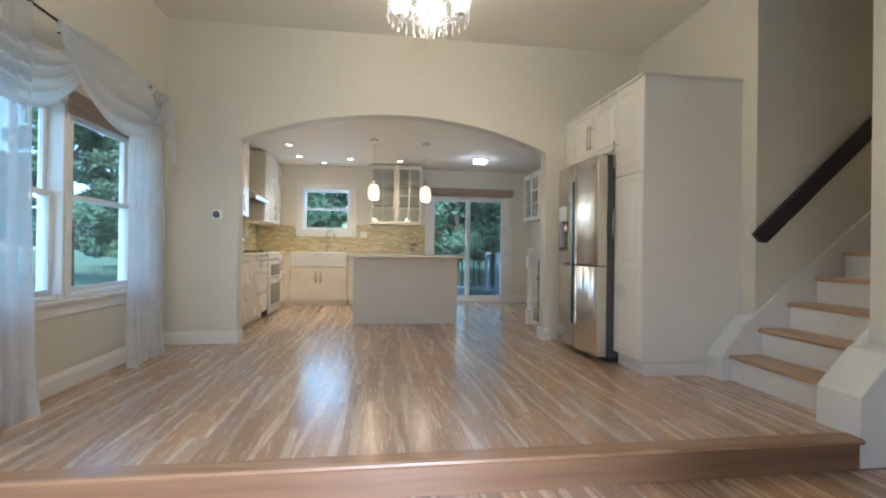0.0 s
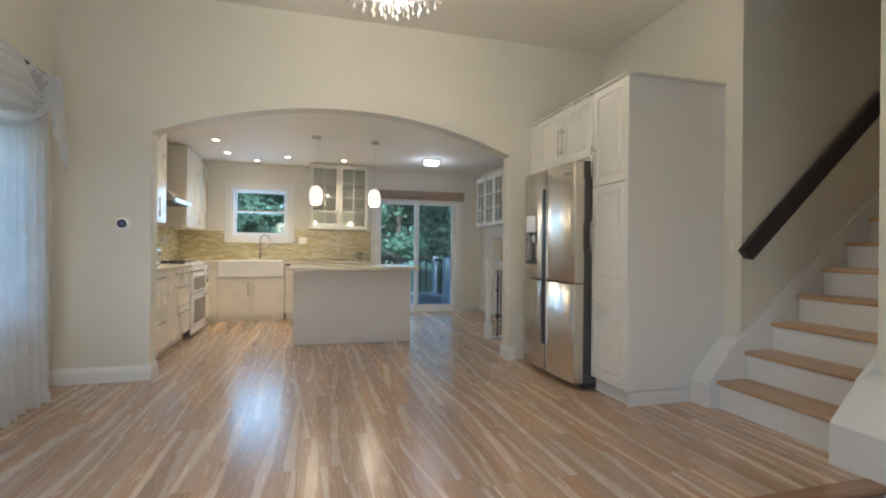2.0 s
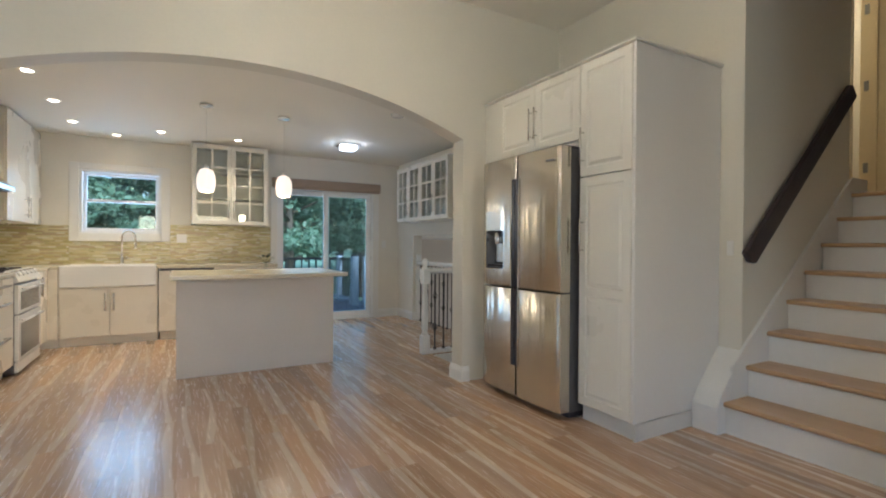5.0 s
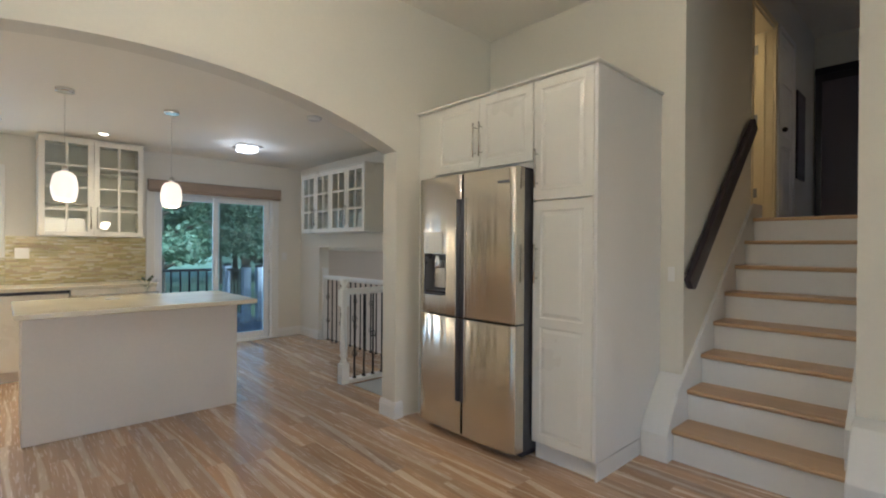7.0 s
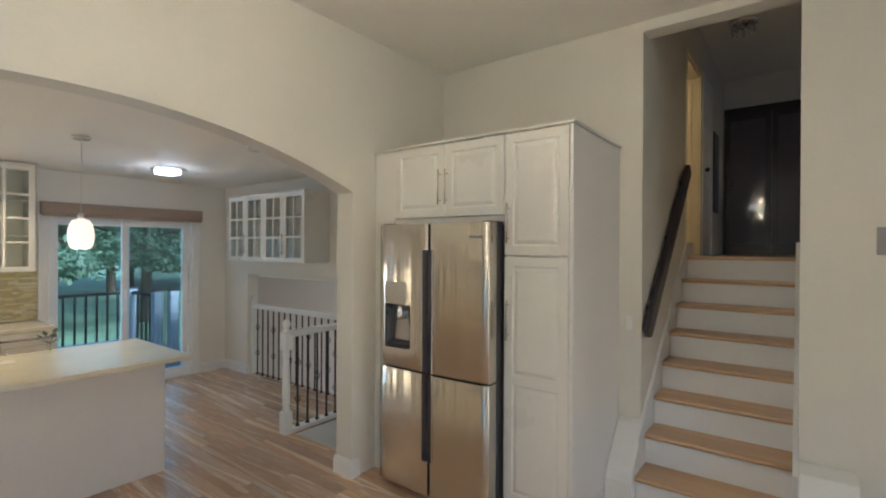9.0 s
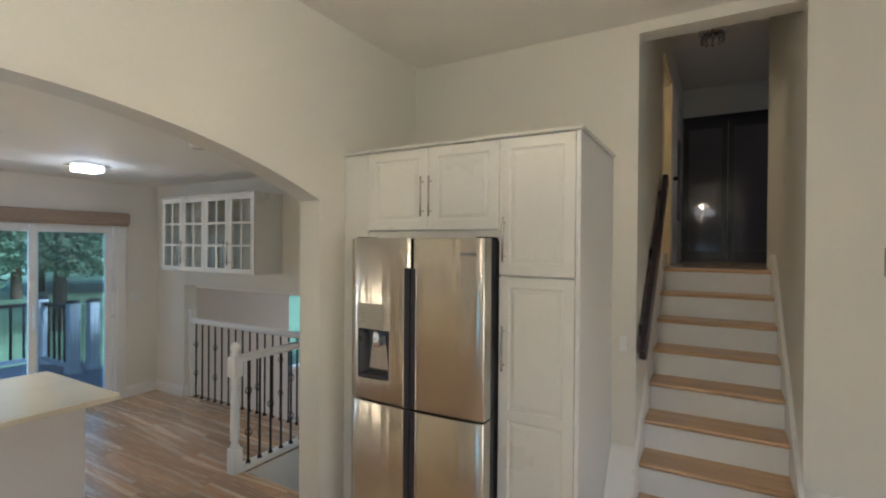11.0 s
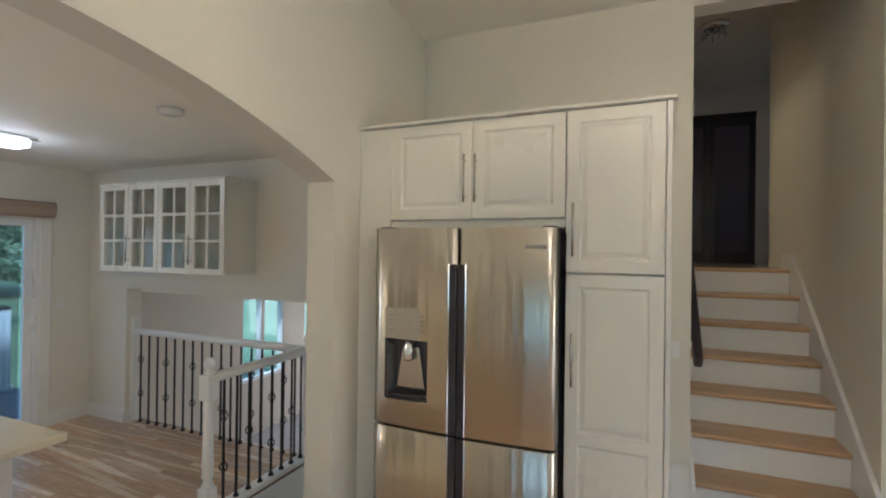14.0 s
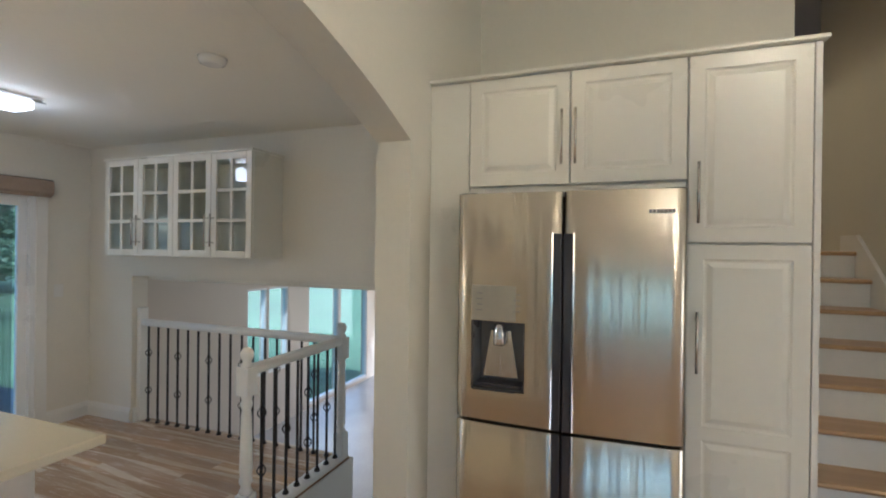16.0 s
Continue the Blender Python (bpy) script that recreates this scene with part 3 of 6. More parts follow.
def patio_door():
    root = structure("door_1", boxes((PD[0], PD[0] + 0.04, YN - 0.01, YN + 0.16, 0.0, PD[3]), (PD[1] - 0.04, PD[1], YN - 0.01, YN + 0.16, 0.0, PD[3]), (PD[0] + 0.04, PD[1] - 0.04, YN - 0.01, YN + 0.16, PD[3] - 0.04, PD[3]), (PD[0] + 0.04, PD[1] - 0.04, YN - 0.012, YN + 0.16, -0.01, 0.03)), VINYL, "white sliding glass patio door, closed")
    for k, (a, b, y) in enumerate(((1.24, 2.00, YN + 0.09), (1.90, 2.66, YN + 0.03))):
        f = 0.065
        leaf = part("door_leaf", boxes((a, a + f, y, y + 0.045, 0.03, 1.99), (b - f, b, y, y + 0.045, 0.03, 1.99), (a + f, b - f, y, y + 0.045, 0.03, 0.12), (a + f, b - f, y, y + 0.045, 1.92, 1.99), bevel=0.004), VINYL, root)
        g = part("pane", boxes((a + f, b - f, y + 0.02, y + 0.026, 0.12, 1.92)), GLASS, leaf)
        g.visible_shadow = False
    part("insect_screen", boxes((1.965, 2.595, YN + 0.105, YN + 0.107, 0.12, 1.92)), screen_mat(), root, "dark fine insect screen").visible_shadow = False
    part("door_handle", boxes((1.925, 1.945, YN - 0.02, YN + 0.03, 0.90, 1.16), bevel=0.006), VINYL, root)
    structure("trim_patio_door", boxes((1.11, PD[0], YN - 0.02, YN, 0.0, 2.12), (PD[1], 2.79, YN - 0.02, YN, 0.0, 2.12), (PD[0], PD[1], YN - 0.02, YN, PD[3], 2.12), bevel=0.004), TRIM, "white casing round the patio door")


patio_door()
b = thing("roller_blind", (1.95, YN - 0.05, 2.0), "rolled up taupe fabric blind over the patio door", "blind")
bm = bmesh.new()
prism(bm, [(YN - 0.022, 2.02), (YN - 0.075, 2.015), (YN - 0.095, 2.04), (YN - 0.10, 2.09), (YN - 0.09, 2.14), (YN - 0.07, 2.152), (YN - 0.022, 2.152)], "x", 1.12, 2.79)
part("fabric_roll", bm, BLIND, b)
part("bottom_bar", boxes((1.13, 2.78, YN - 0.085, YN - 0.06, 2.0, 2.02), bevel=0.004), BLIND, b)

# ---- stairs up ----
RISE, RUN, NX, FIRST = 0.2025, 0.250, 2.912, 0.200
st = thing("staircase", (NX, 3.05, 0), "white stair with light oak treads between walls", "staircase")
for k in range(1, 9):
    x = NX + RUN * (k - 1)
    end = RUN + 0.03 if k < 8 else 0.10
    y0, y1 = (SY0 + 0.029 if k > 1 else 2.648), SY1 - 0.022
    bm = bmesh.new()
    zt = FIRST + RISE * (k - 1)
    prism(bm, [(x + end, zt - 0.03), (x + 0.008, zt - 0.03), (x, zt - 0.022), (x - 0.003, zt - 0.012), (x + 0.002, zt - 0.003), (x + 0.012, zt), (x + end, zt)], "y", y0, y1)
    part("tread", bm, TREADW, st)
    part("riser", boxes((x + 0.025, x + 0.045, y0, y1, zt - RISE if k > 1 else 0.0, zt - 0.03)), TRIM, st)
for y0, y1 in ((SY0 + 0.001, SY0 + 0.028), (SY1 - 0.021, SY1)):
    bm = bmesh.new()
    s = RISE / RUN
    prism(bm, [(NX + 0.1, 0.0), (XE + 0.1, 0.0), (NX + RUN * 7 + 0.3, UP - 0.25), (NX + RUN * 7 + 0.3, UP + 0.13), (NX + RUN * 7 + 0.02, UP + 0.13), (NX + 0.1, 0.13 + RISE + 0.08)], "y", y0, y1, bevel=0.002)
    part("skirt_board", bm, TRIM, st)
# plinths in front of the walls on both sides of the first steps
structure("stair_plinth_left", prism(bmesh.new(), [(2.85, 0.0), (XE, 0.0), (XE, 0.50), (3.11, 0.48), (2.90, 0.25), (2.85, 0.17)], "y", SY1 - 0.02, 3.669, bevel=0.004), TRIM, "white chamfered plinth beside the first steps")
structure("stair_plinth_right", prism(bmesh.new(), [(2.78, ZL), (XE, ZL), (XE, 0.46), (3.0, 0.44), (2.79, 0.22)], "y", 2.385, 2.646, bevel=0.006), TRIM, "white chamfered plinth at the foot of the stair")

# handrail
hr = thing("stair_handrail", (3.22, SY1 - 0.08, 1.05), "dark stained wooden handrail on the stair wall", "handrail")
p0, p1 = Vector((3.13, SY1 - 0.035, 1.092)), Vector((4.60, SY1 - 0.035, 2.435))
d = (p1 - p0).normalized()
upv = Vector((-d.z, 0, d.x))
bm = bmesh.new()
prof = [(p0 + upv * 0.066), (p0 - upv * 0.02 + d * 0.0), (p0 - upv * 0.066 + d * 0.04), (p1 - upv * 0.066), (p1 + upv * 0.035), (p1 + upv * 0.066 - d * 0.03)]
prism(bm, [(q.x, q.z) for q in prof], "y", SY1 - 0.060, SY1 - 0.020, bevel=0.01)
part("rail", bm, RAILW, hr)
for f in (0.12, 0.5, 0.88):
    q = p0 + (p1 - p0) * f
    part("bracket", boxes((q.x - 0.02, q.x + 0.02, SY1 - 0.03, SY1 + 0.001, q.z - 0.05, q.z + 0.03), bevel=0.004), RAILW, hr)

# ---- cabinets ----
def face_map(facing, face):
    return {"-x": lambda u, w, z: (face - w, u, z), "+x": lambda u, w, z: (face + w, u, z), "-y": lambda u, w, z: (u, face - w, z)}[facing]


def panel_front(facing, face, u0, u1, z0, z1, rails=(), frame_w=0.055, thick=0.02):
    """A framed front with raised fields; rails: heights at which a cross rail parts the fields."""
    bm, at = bmesh.new(), face_map(facing, face)
    def ring(a, w):
        return [bm.verts.new(at(u, w, z)) for u, z in ((a[0], a[2]), (a[1], a[2]), (a[1], a[3]), (a[0], a[3]))]
    def join(p, q):
        for i in range(4):
            bm.faces.new((p[i], p[(i + 1) % 4], q[(i + 1) % 4], q[i]))
    def inset(a, d):
        return (a[0] + d, a[1] - d, a[2] + d, a[3] - d)
    whole = (u0, u1, z0, z1)
    r0, r1, r2 = ring(whole, 0), ring(whole, thick - 0.003), ring(inset(whole, 0.003), thick)
    bm.faces.new(r0)
    join(r0, r1)
    join(r1, r2)
    cuts = [z0 + 0.003, *rails, z1 - 0.003]
    for i in range(len(cuts) - 1):
        lo = frame_w if i == 0 else frame_w / 2
        hi = frame_w if i == len(cuts) - 2 else frame_w / 2
        cell = (u0 + 0.003, u1 - 0.003, cuts[i], cuts[i + 1])
        hole = (cell[0] + frame_w, cell[1] - frame_w, cuts[i] + lo, cuts[i + 1] - hi)
        prev = ring(cell, thick)
        for d, w in ((0, thick), (0.006, thick - 0.007), (0.014, thick - 0.008), (0.034, thick - 0.001)):
            nxt = ring(inset(hole, d), w)
            join(prev, nxt)
            prev = nxt
        bm.faces.new(prev)
    bmesh.ops.remove_doubles(bm, verts=bm.verts, dist=0.0002)
    bmesh.ops.recalc_face_normals(bm, faces=bm.faces)
    return bm


def flat_front(facing, face, u0, u1, z0, z1, thick=0.02):
    at = face_map(facing, face)
    a, b = at(u0, 0, z0), at(u1, thick, z1)
    return box(bmesh.new(), min(a[0], b[0]), max(a[0], b[0]), min(a[1], b[1]), max(a[1], b[1]), z0, z1, bevel=0.002)


def bar_handle(facing, face, u, z, length, vertical=True, r=0.006):
    """A bar pull on two posts, standing off the front."""
    bm, at = bmesh.new(), face_map(facing, face)
    h = length / 2
    if vertical:
        tube(bm, [at(u, 0.034, z - h), at(u, 0.034, z + h)], r, 10)
        for s in (-1, 1):
            tube(bm, [at(u, 0.0, z + s * (h - 0.03)), at(u, 0.034, z + s * (h - 0.03))], r * 0.8, 8)
    else:
        tube(bm, [at(u - h, 0.034, z), at(u + h, 0.034, z)], r, 10)
        for s in (-1, 1):
            tube(bm, [at(u + s * (h - 0.03), 0.0, z), at(u + s * (h - 0.03), 0.034, z)], r * 0.8, 8)
    return bm


def glass_front(parent, facing, face, u0, u1, z0, z1, cols, rows, handle_u, material, fw=0.05):
    at = face_map(facing, face)
    def bx(*specs):
        b = bmesh.new()
        for (a0, a1, w0, w1, za, zb) in specs:
            p, q = at(a0, w0, za), at(a1, w1, zb)
            box(b, min(p[0], q[0]), max(p[0], q[0]), min(p[1], q[1]), max(p[1], q[1]), za, zb, bevel=0.002)
        return b
    d = part("door", bx((u0, u0 + fw, 0, 0.02, z0, z1), (u1 - fw, u1, 0, 0.02, z0, z1), (u0 + fw, u1 - fw, 0, 0.02, z0, z0 + fw), (u0 + fw, u1 - fw, 0, 0.02, z1 - fw, z1)), material, parent, "glazed door with muntins")
    iu0, iu1, iz0, iz1 = u0 + fw, u1 - fw, z0 + fw, z1 - fw
    bars = [(iu0 + (iu1 - iu0) * c / cols - 0.012, iu0 + (iu1 - iu0) * c / cols + 0.012, 0.004, 0.018, iz0, iz1) for c in range(1, cols)]
    bars += [(iu0, iu1, 0.005, 0.0175, iz0 + (iz1 - iz0) * c / rows - 0.012, iz0 + (iz1 - iz0) * c / rows + 0.012) for c in range(1, rows)]
    for s in bars:
        part("muntin", bx(s), material, d)
    g = part("pane", bx((iu0, iu1, 0.0, 0.003, iz0, iz1)), CABGLASS, d)
    g.visible_shadow = False
    part("handle", bar_handle(facing, at(0, 0.02, 0)[0] if facing != "-y" else at(0, 0.02, 0)[1], handle_u, z0 + 0.20, 0.24), STEEL_H, d, "brushed steel bar handle")


# ---- fridge wall ----
FX, TALL = 2.305, 2.40
pantry = thing("pantry_cabinet", (2.7, 3.89, 0), "tall white pantry cabinet with raised panel doors beside the fridge", "cabinet")
part("body", boxes((FX + 0.014, XE - 0.002, 3.695, 4.118, 0.11, TALL - 0.004)), LACQ, pantry)
part("side_panel", boxes((FX - 0.02, XE - 0.003, 3.672, 3.694, 0.112, TALL - 0.002), bevel=0.0015), PANEL, pantry)
part("toe_kick_side", boxes((FX + 0.004, XE - 0.08, 3.675, 3.689, 0.0, 0.104), bevel=0.001), PANEL, pantry)
part("toe_kick", boxes((FX + 0.03, XE - 0.06, 3.69, 4.118, 0.0, 0.109)), PANEL, pantry)
for z0, z1, rails, hz in ((0.115, 1.634, (0.875,), 1.243), (1.642, 2.396, (), 1.84)):
    d = part("door", panel_front("-x", FX, 3.698, 4.117, z0, z1, rails), LACQ, pantry)
    part("handle", bar_handle("-x", FX - 0.02, 4.083, hz, 0.245), STEEL_H, d, "brushed steel bar handle")
over = thing("over_fridge_cabinet", (2.7, 4.6, 1.88), "white two-door cabinet above the fridge", "cabinet")
part("body", boxes((FX + 0.014, XE - 0.002, 4.120, 5.047, 1.885, TALL - 0.004)), LACQ, over)
part("bottom_rail", boxes((FX - 0.004, FX + 0.013, 4.122, 5.047, 1.850, 1.888), bevel=0.001), LACQ, over)
for a, b, hu in ((4.122, 4.582, 4.560), (4.586, 5.045, 4.618)):
    d = part("door", panel_front("-x", FX, a, b, 1.897, 2.396), LACQ, over)
    part("handle", bar_handle("-x", FX - 0.02, hu, 2.10, 0.24), STEEL_H, d, "brushed steel bar handle")
filler = thing("filler_panel", (2.5, 5.1, 0), "white filler panel between fridge and arch wall", "panel")
part("front_strip", boxes((FX - 0.012, FX + 0.008, 5.050, YA0 - 0.002, 0.0, TALL - 0.002), bevel=0.0015), LACQ, filler)
part("side_strip", boxes((FX + 0.01, XE - 0.004, 5.05, 5.068, 0.0, 1.885)), LACQ, filler)
crown = thing("cabinet_top_trim", (2.5, 4.4, TALL), "thin white trim board along the cabinet tops", "trim")
part("board", boxes((FX - 0.045, XE - 0.002, 3.655, YA0 - 0.002, TALL, TALL + 0.016), bevel=0.004), LACQ, crown)


def refrigerator():
    root = thing("refrigerator", (2.5, 4.59, 0), "stainless steel four-door refrigerator with water dispenser", "refrigerator")
    y0, y1, xf, xb, top = 4.135, 5.045, 2.13, 2.98, 1.846
    part("body", boxes((2.225, xb, y0 + 0.006, y1 - 0.006, 0.045, top - 0.012), bevel=0.004), mat("fridge_side_grey", (0.10, 0.10, 0.105), 0.45, 0.3), root, "dark grey side walls")
    part("base_grille", boxes((2.25, xb - 0.05, y0 + 0.03, y1 - 0.03, 0.0, 0.05)), DARK, root)
    part("hinge_cover", boxes((2.17, 2.32, y0 + 0.004, y0 + 0.07, top - 0.012, top + 0.008), bevel=0.004), DARK, root)
    part("hinge_cover", boxes((2.17, 2.32, y1 - 0.07, y1 - 0.004, top - 0.012, top + 0.008), bevel=0.004), DARK, root)
    ym, g = 4.590, 0.004
    def door_bm(a, b, z0, z1, curve_to_a, hole=None):
        """Door skin bowed slightly forward across the width, with soft outer edges."""
        n = 16
        us = [a + (b - a) * i / n for i in range(n + 1)]
        zs = [z0, z0 + 0.004, z1 - 0.004, z1]
        if hole:
            us = sorted(set([u for u in us if all(abs(u - h) > 0.012 for h in hole[:2])] + list(hole[:2])))
            zs = [z0, z0 + 0.004, hole[2], hole[3], z1 - 0.004, z1]
        bm = bmesh.new()
        def fx(u):
            s = (u - y0) / (y1 - y0)
            bow = 0.018 * (1 - (2 * s - 1) ** 2)
            edge = min(u - a, b - u)
            return xf - bow + (0.010 * (1 - min(edge, 0.012) / 0.012) ** 2)
        grid = [[bm.verts.new((fx(u) + (0.004 if z in (z0, z1) else 0), u, z)) for z in zs] for u in us]
        for i in range(len(us) - 1):
            for j in range(len(zs) - 1):
                if hole and hole[0] - 1e-6 <= us[i] and us[i + 1] <= hole[1] + 1e-6 and abs(zs[j] - hole[2]) < 1e-6:
                    continue
                bm.faces.new((grid[i][j], grid[i][j + 1], grid[i + 1][j + 1], grid[i + 1][j])).smooth = True
        back = [[bm.verts.new((2.222, u, z)) for z in (z0, z1)] for u in us]
        for i in range(len(us) - 1):
            bm.faces.new((grid[i][0], grid[i + 1][0], back[i + 1][0], back[i][0]))
            bm.faces.new((grid[i][-1], back[i][1], back[i + 1][1], grid[i + 1][-1]))
        for i in (0, len(us) - 1):
            bm.faces.new([grid[i][j] for j in range(len(zs))] + [back[i][1], back[i][0]])
        bmesh.ops.recalc_face_normals(bm, faces=bm.faces)
        return bm, fx
    seam = 0.858
    hole = (4.742, 4.972, 1.0, 1.295)
    for a, b, z0, z1, h in ((y0, ym - g, seam + 0.006, top, None), (ym + g, y1, seam + 0.006, top, hole), (y0, ym - g, 0.055, seam - 0.006, None), (ym + g, y1, 0.055, seam - 0.006, None)):
        bm, fx = door_bm(a, b, z0, z1, True, h)
        d = part("door", bm, STEEL, root)
        inner = ym - g if b < ym else ym + g
        s = -1 if b < ym else 1
        zz = (z0 + 0.0, 1.672) if z0 > 0.5 else (0.282, z1)
        part("handle_recess", boxes((xf - 0.0235, xf - 0.012, min(inner, inner + s * 0.034), max(inner, inner + s * 0.034), zz[0] + 0.002, zz[1]), bevel=0.002), DARK, d, "dark recessed grip strip")
        part("handle_edge", boxes((xf - 0.028, xf - 0.0125, min(inner + s * 0.035, inner + s * 0.042), max(inner + s * 0.035, inner + s * 0.042), zz[0] + 0.002, zz[1] + 0.006), bevel=0.003), CHROME, d, "bright grip edge")
        if h:
            bm = bmesh.new()
            xh = fx((h[0] + h[1]) / 2)
            prev = [(h[0], h[2]), (h[1], h[2]), (h[1], h[3]), (h[0], h[3])]
            a4 = [bm.verts.new((fx(u), u, z)) for u, z in prev]
            b4 = [bm.verts.new((xh + 0.075, u + (0.02 if u == h[0] else -0.02), z + (0.03 if z == h[2] else -0.01))) for u, z in prev]
            for i in range(4):
                bm.faces.new((a4[i], a4[(i + 1) % 4], b4[(i + 1) % 4], b4[i]))
            bm.faces.new(b4)
            bmesh.ops.recalc_face_normals(bm, faces=bm.faces)
            disp = part("water_dispenser", bm, mat("dispenser_grey", (0.16, 0.16, 0.165), 0.3, 0.4), d, "grey recessed water dispenser")
            yc = (h[0] + h[1]) / 2
            part("spout", lathe(bmesh.new(), (xh + 0.03, yc, 1.19), [(0.024, 0.0), (0.028, 0.01), (0.028, 0.06), (0.022, 0.075), (0.022, 0.10)], 18), CHROME, disp)
            part("lever_plate", prism(bmesh.new(), [(yc - 0.045, 1.25), (yc + 0.045, 1.25), (yc + 0.078, 1.045), (yc - 0.078, 1.045)], "x", xh + 0.050, xh + 0.060, bevel=0.002), STEEL_H, disp)
            part("drip_tray", boxes((xh + 0.002, xh + 0.07, h[0] + 0.012, h[1] - 0.012, h[2] + 0.012, h[2] + 0.026), bevel=0.002), DARK, disp)
            part("bezel", boxes((xh - 0.004, xh + 0.003, h[0] - 0.004, h[0] + 0.004, h[2], h[3]), (xh - 0.002, xh + 0.004, h[1] - 0.004, h[1] + 0.004, h[2], h[3]), (xh - 0.003, xh + 0.004, h[0] + 0.004, h[1] - 0.004, h[2] - 0.004, h[2] + 0.004)), DARK, disp)
            cp = part("control_panel", boxes((xh - 0.003, xh + 0.001, h[0] - 0.004, h[1] + 0.004, h[3] + 0.003, h[3] + 0.155), bevel=0.001), mat("pale_film_panel", (0.46, 0.44, 0.38), 0.32, 0.5), d, "pale touch panel with printed marks")
            for k in range(4):
                for yy in (h[0] + 0.02, h[1] - 0.045):
                    part("printed_mark", boxes((xh - 0.0042, xh - 0.003, yy, yy + 0.028 - 0.006 * (k % 2), h[3] + 0.045 + k * 0.024, h[3] + 0.050 + k * 0.024)), GREYP, cp)
    # raised maker's mark, kept as plain bars
    for k in range(7):
        part("badge_bar", boxes((xf - 0.0105, xf - 0.0065, 4.178 + k * 0.0135, 4.188 + k * 0.0135, 1.752, 1.766)), GREYP, root)


refrigerator()

# ---- kitchen, island and runs ----
island = thing("kitchen_island", (0.6, 6.75, 0), "white panelled kitchen island on the wooden floor", "island")
part("body", boxes((-0.07, 1.265, 6.472, 7.05, 0.0, 0.876)), ISLANDP, island)
part("front_panel", boxes((-0.09, 1.285, 6.453, 6.471, 0.001, 0.8785), bevel=0.0015), ISLANDP, island)
for a, b in ((-0.09, -0.071), (1.266, 1.285)):
    part("end_panel", boxes((a, b, 6.472, 7.052, 0.001, 0.8785), bevel=0.0015), ISLANDP, island)
top = thing("island_worktop", (0.6, 6.6, 0.88), "cream quartz island worktop with overhang and eased edge", "worktop")
part("slab", boxes((-0.135, 1.325, 6.115, 7.085, 0.879, 0.915), bevel=0.006, segs=2), QUARTZ, top)


def base_cabinet(name, facing, face, u0, u1, back, fronts, label, body_mat=None, toe=0.055):
    """fronts: rows of (u0, u1, z0, z1, kind, handle_u, handle_z)."""
    root = thing(name, {"+x": ((face + back) / 2, (u0 + u1) / 2, 0), "-y": ((u0 + u1) / 2, (face + back) / 2, 0)}[facing], label, "cabinet", "kitchen base cabinets")
    if facing == "+x":
        part("body", boxes((back, face, u0, u1, 0.10, 0.874)), CREAM, root)
        part("toe_kick", boxes((back, face - toe, u0, u1, 0.0, 0.10)), CREAM, root)
    else:
        part("body", boxes((u0, u1, face, back, 0.10, 0.874)), CREAM, root)
        part("toe_kick", boxes((u0, u1, face + toe, back, 0.0, 0.10)), CREAM, root)
    for a, b, z0, z1, kind, hu, hz in fronts:
        d = part(kind, flat_front(facing, face, a + 0.002, b - 0.002, z0, z1), CREAM, root)
        hf = face + 0.02 if facing == "+x" else face - 0.02
        part("handle", bar_handle(facing, hf, hu, hz, 0.42 if kind == "drawer" else 0.20, kind == "door", 0.0105), STEEL_H, d, "brushed steel bar handle")
    return root


FL, FB = -1.345, 8.455
for a, b in ((5.44, 6.320), (6.324, 7.204)):
    m = (a + b) / 2
    base_cabinet("drawer_cabinet", "+x", FL, a, b, XW + 0.002, [(a, b, 0.742, 0.868, "drawer", m, 0.815), (a, b, 0.447, 0.738, "drawer", m, 0.668), (a, b, 0.105, 0.443, "drawer", m, 0.378)], "cream three-drawer base cabinet with steel handles")
base_cabinet("corner_cabinet", "+x", FL, 8.005, 8.43, XW + 0.002, [(8.005, 8.27, 0.105, 0.868, "door", 8.05, 0.72)], "narrow cream corner base cabinet")
base_cabinet("sink_cabinet", "-y", FB, -1.235, -0.285, YN - 0.002, [(-1.22, -0.762, 0.105, 0.66, "door", -0.80, 0.50), (-0.758, -0.29, 0.105, 0.66, "door", -0.72, 0.50)], "cream two-door cabinet below the farmhouse sink")
cf = thing("corner_filler", (-1.29, 8.46, 0), "cream filler board in the cabinet corner", "panel")
part("board", boxes((FL + 0.001, -1.237, FB - 0.018, FB + 0.0, 0.10, 0.874)), CREAM, cf)
part("return_board", boxes((FL - 0.0, FL + 0.019, 8.275, FB - 0.02, 0.10, 0.874)), CREAM, cf)
part("toe_kick", boxes((FL - 0.055, -1.237, FB + 0.03, FB + 0.05, 0.0, 0.10)), CREAM, cf)
dw = thing("dishwasher", (0.02, 8.75, 0), "cream fronted dishwasher with dark gaps beside it", "dishwasher")
part("body", boxes((-0.272, 0.325, FB + 0.021, YN - 0.01, 0.10, 0.872)), DARK, dw)
part("door", flat_front("-y", FB + 0.02, -0.277, 0.322, 0.105, 0.842), CREAM, dw)
# dark strip painted in for the gap below the worktop
part("gap_strip", flat_front("-y", FB + 0.02, -0.272, 0.318, 0.846, 0.868), DARK, dw)
part("toe_kick", boxes((-0.262, 0.325, FB + 0.06, YN - 0.01, 0.0, 0.10)), CREAM, dw)
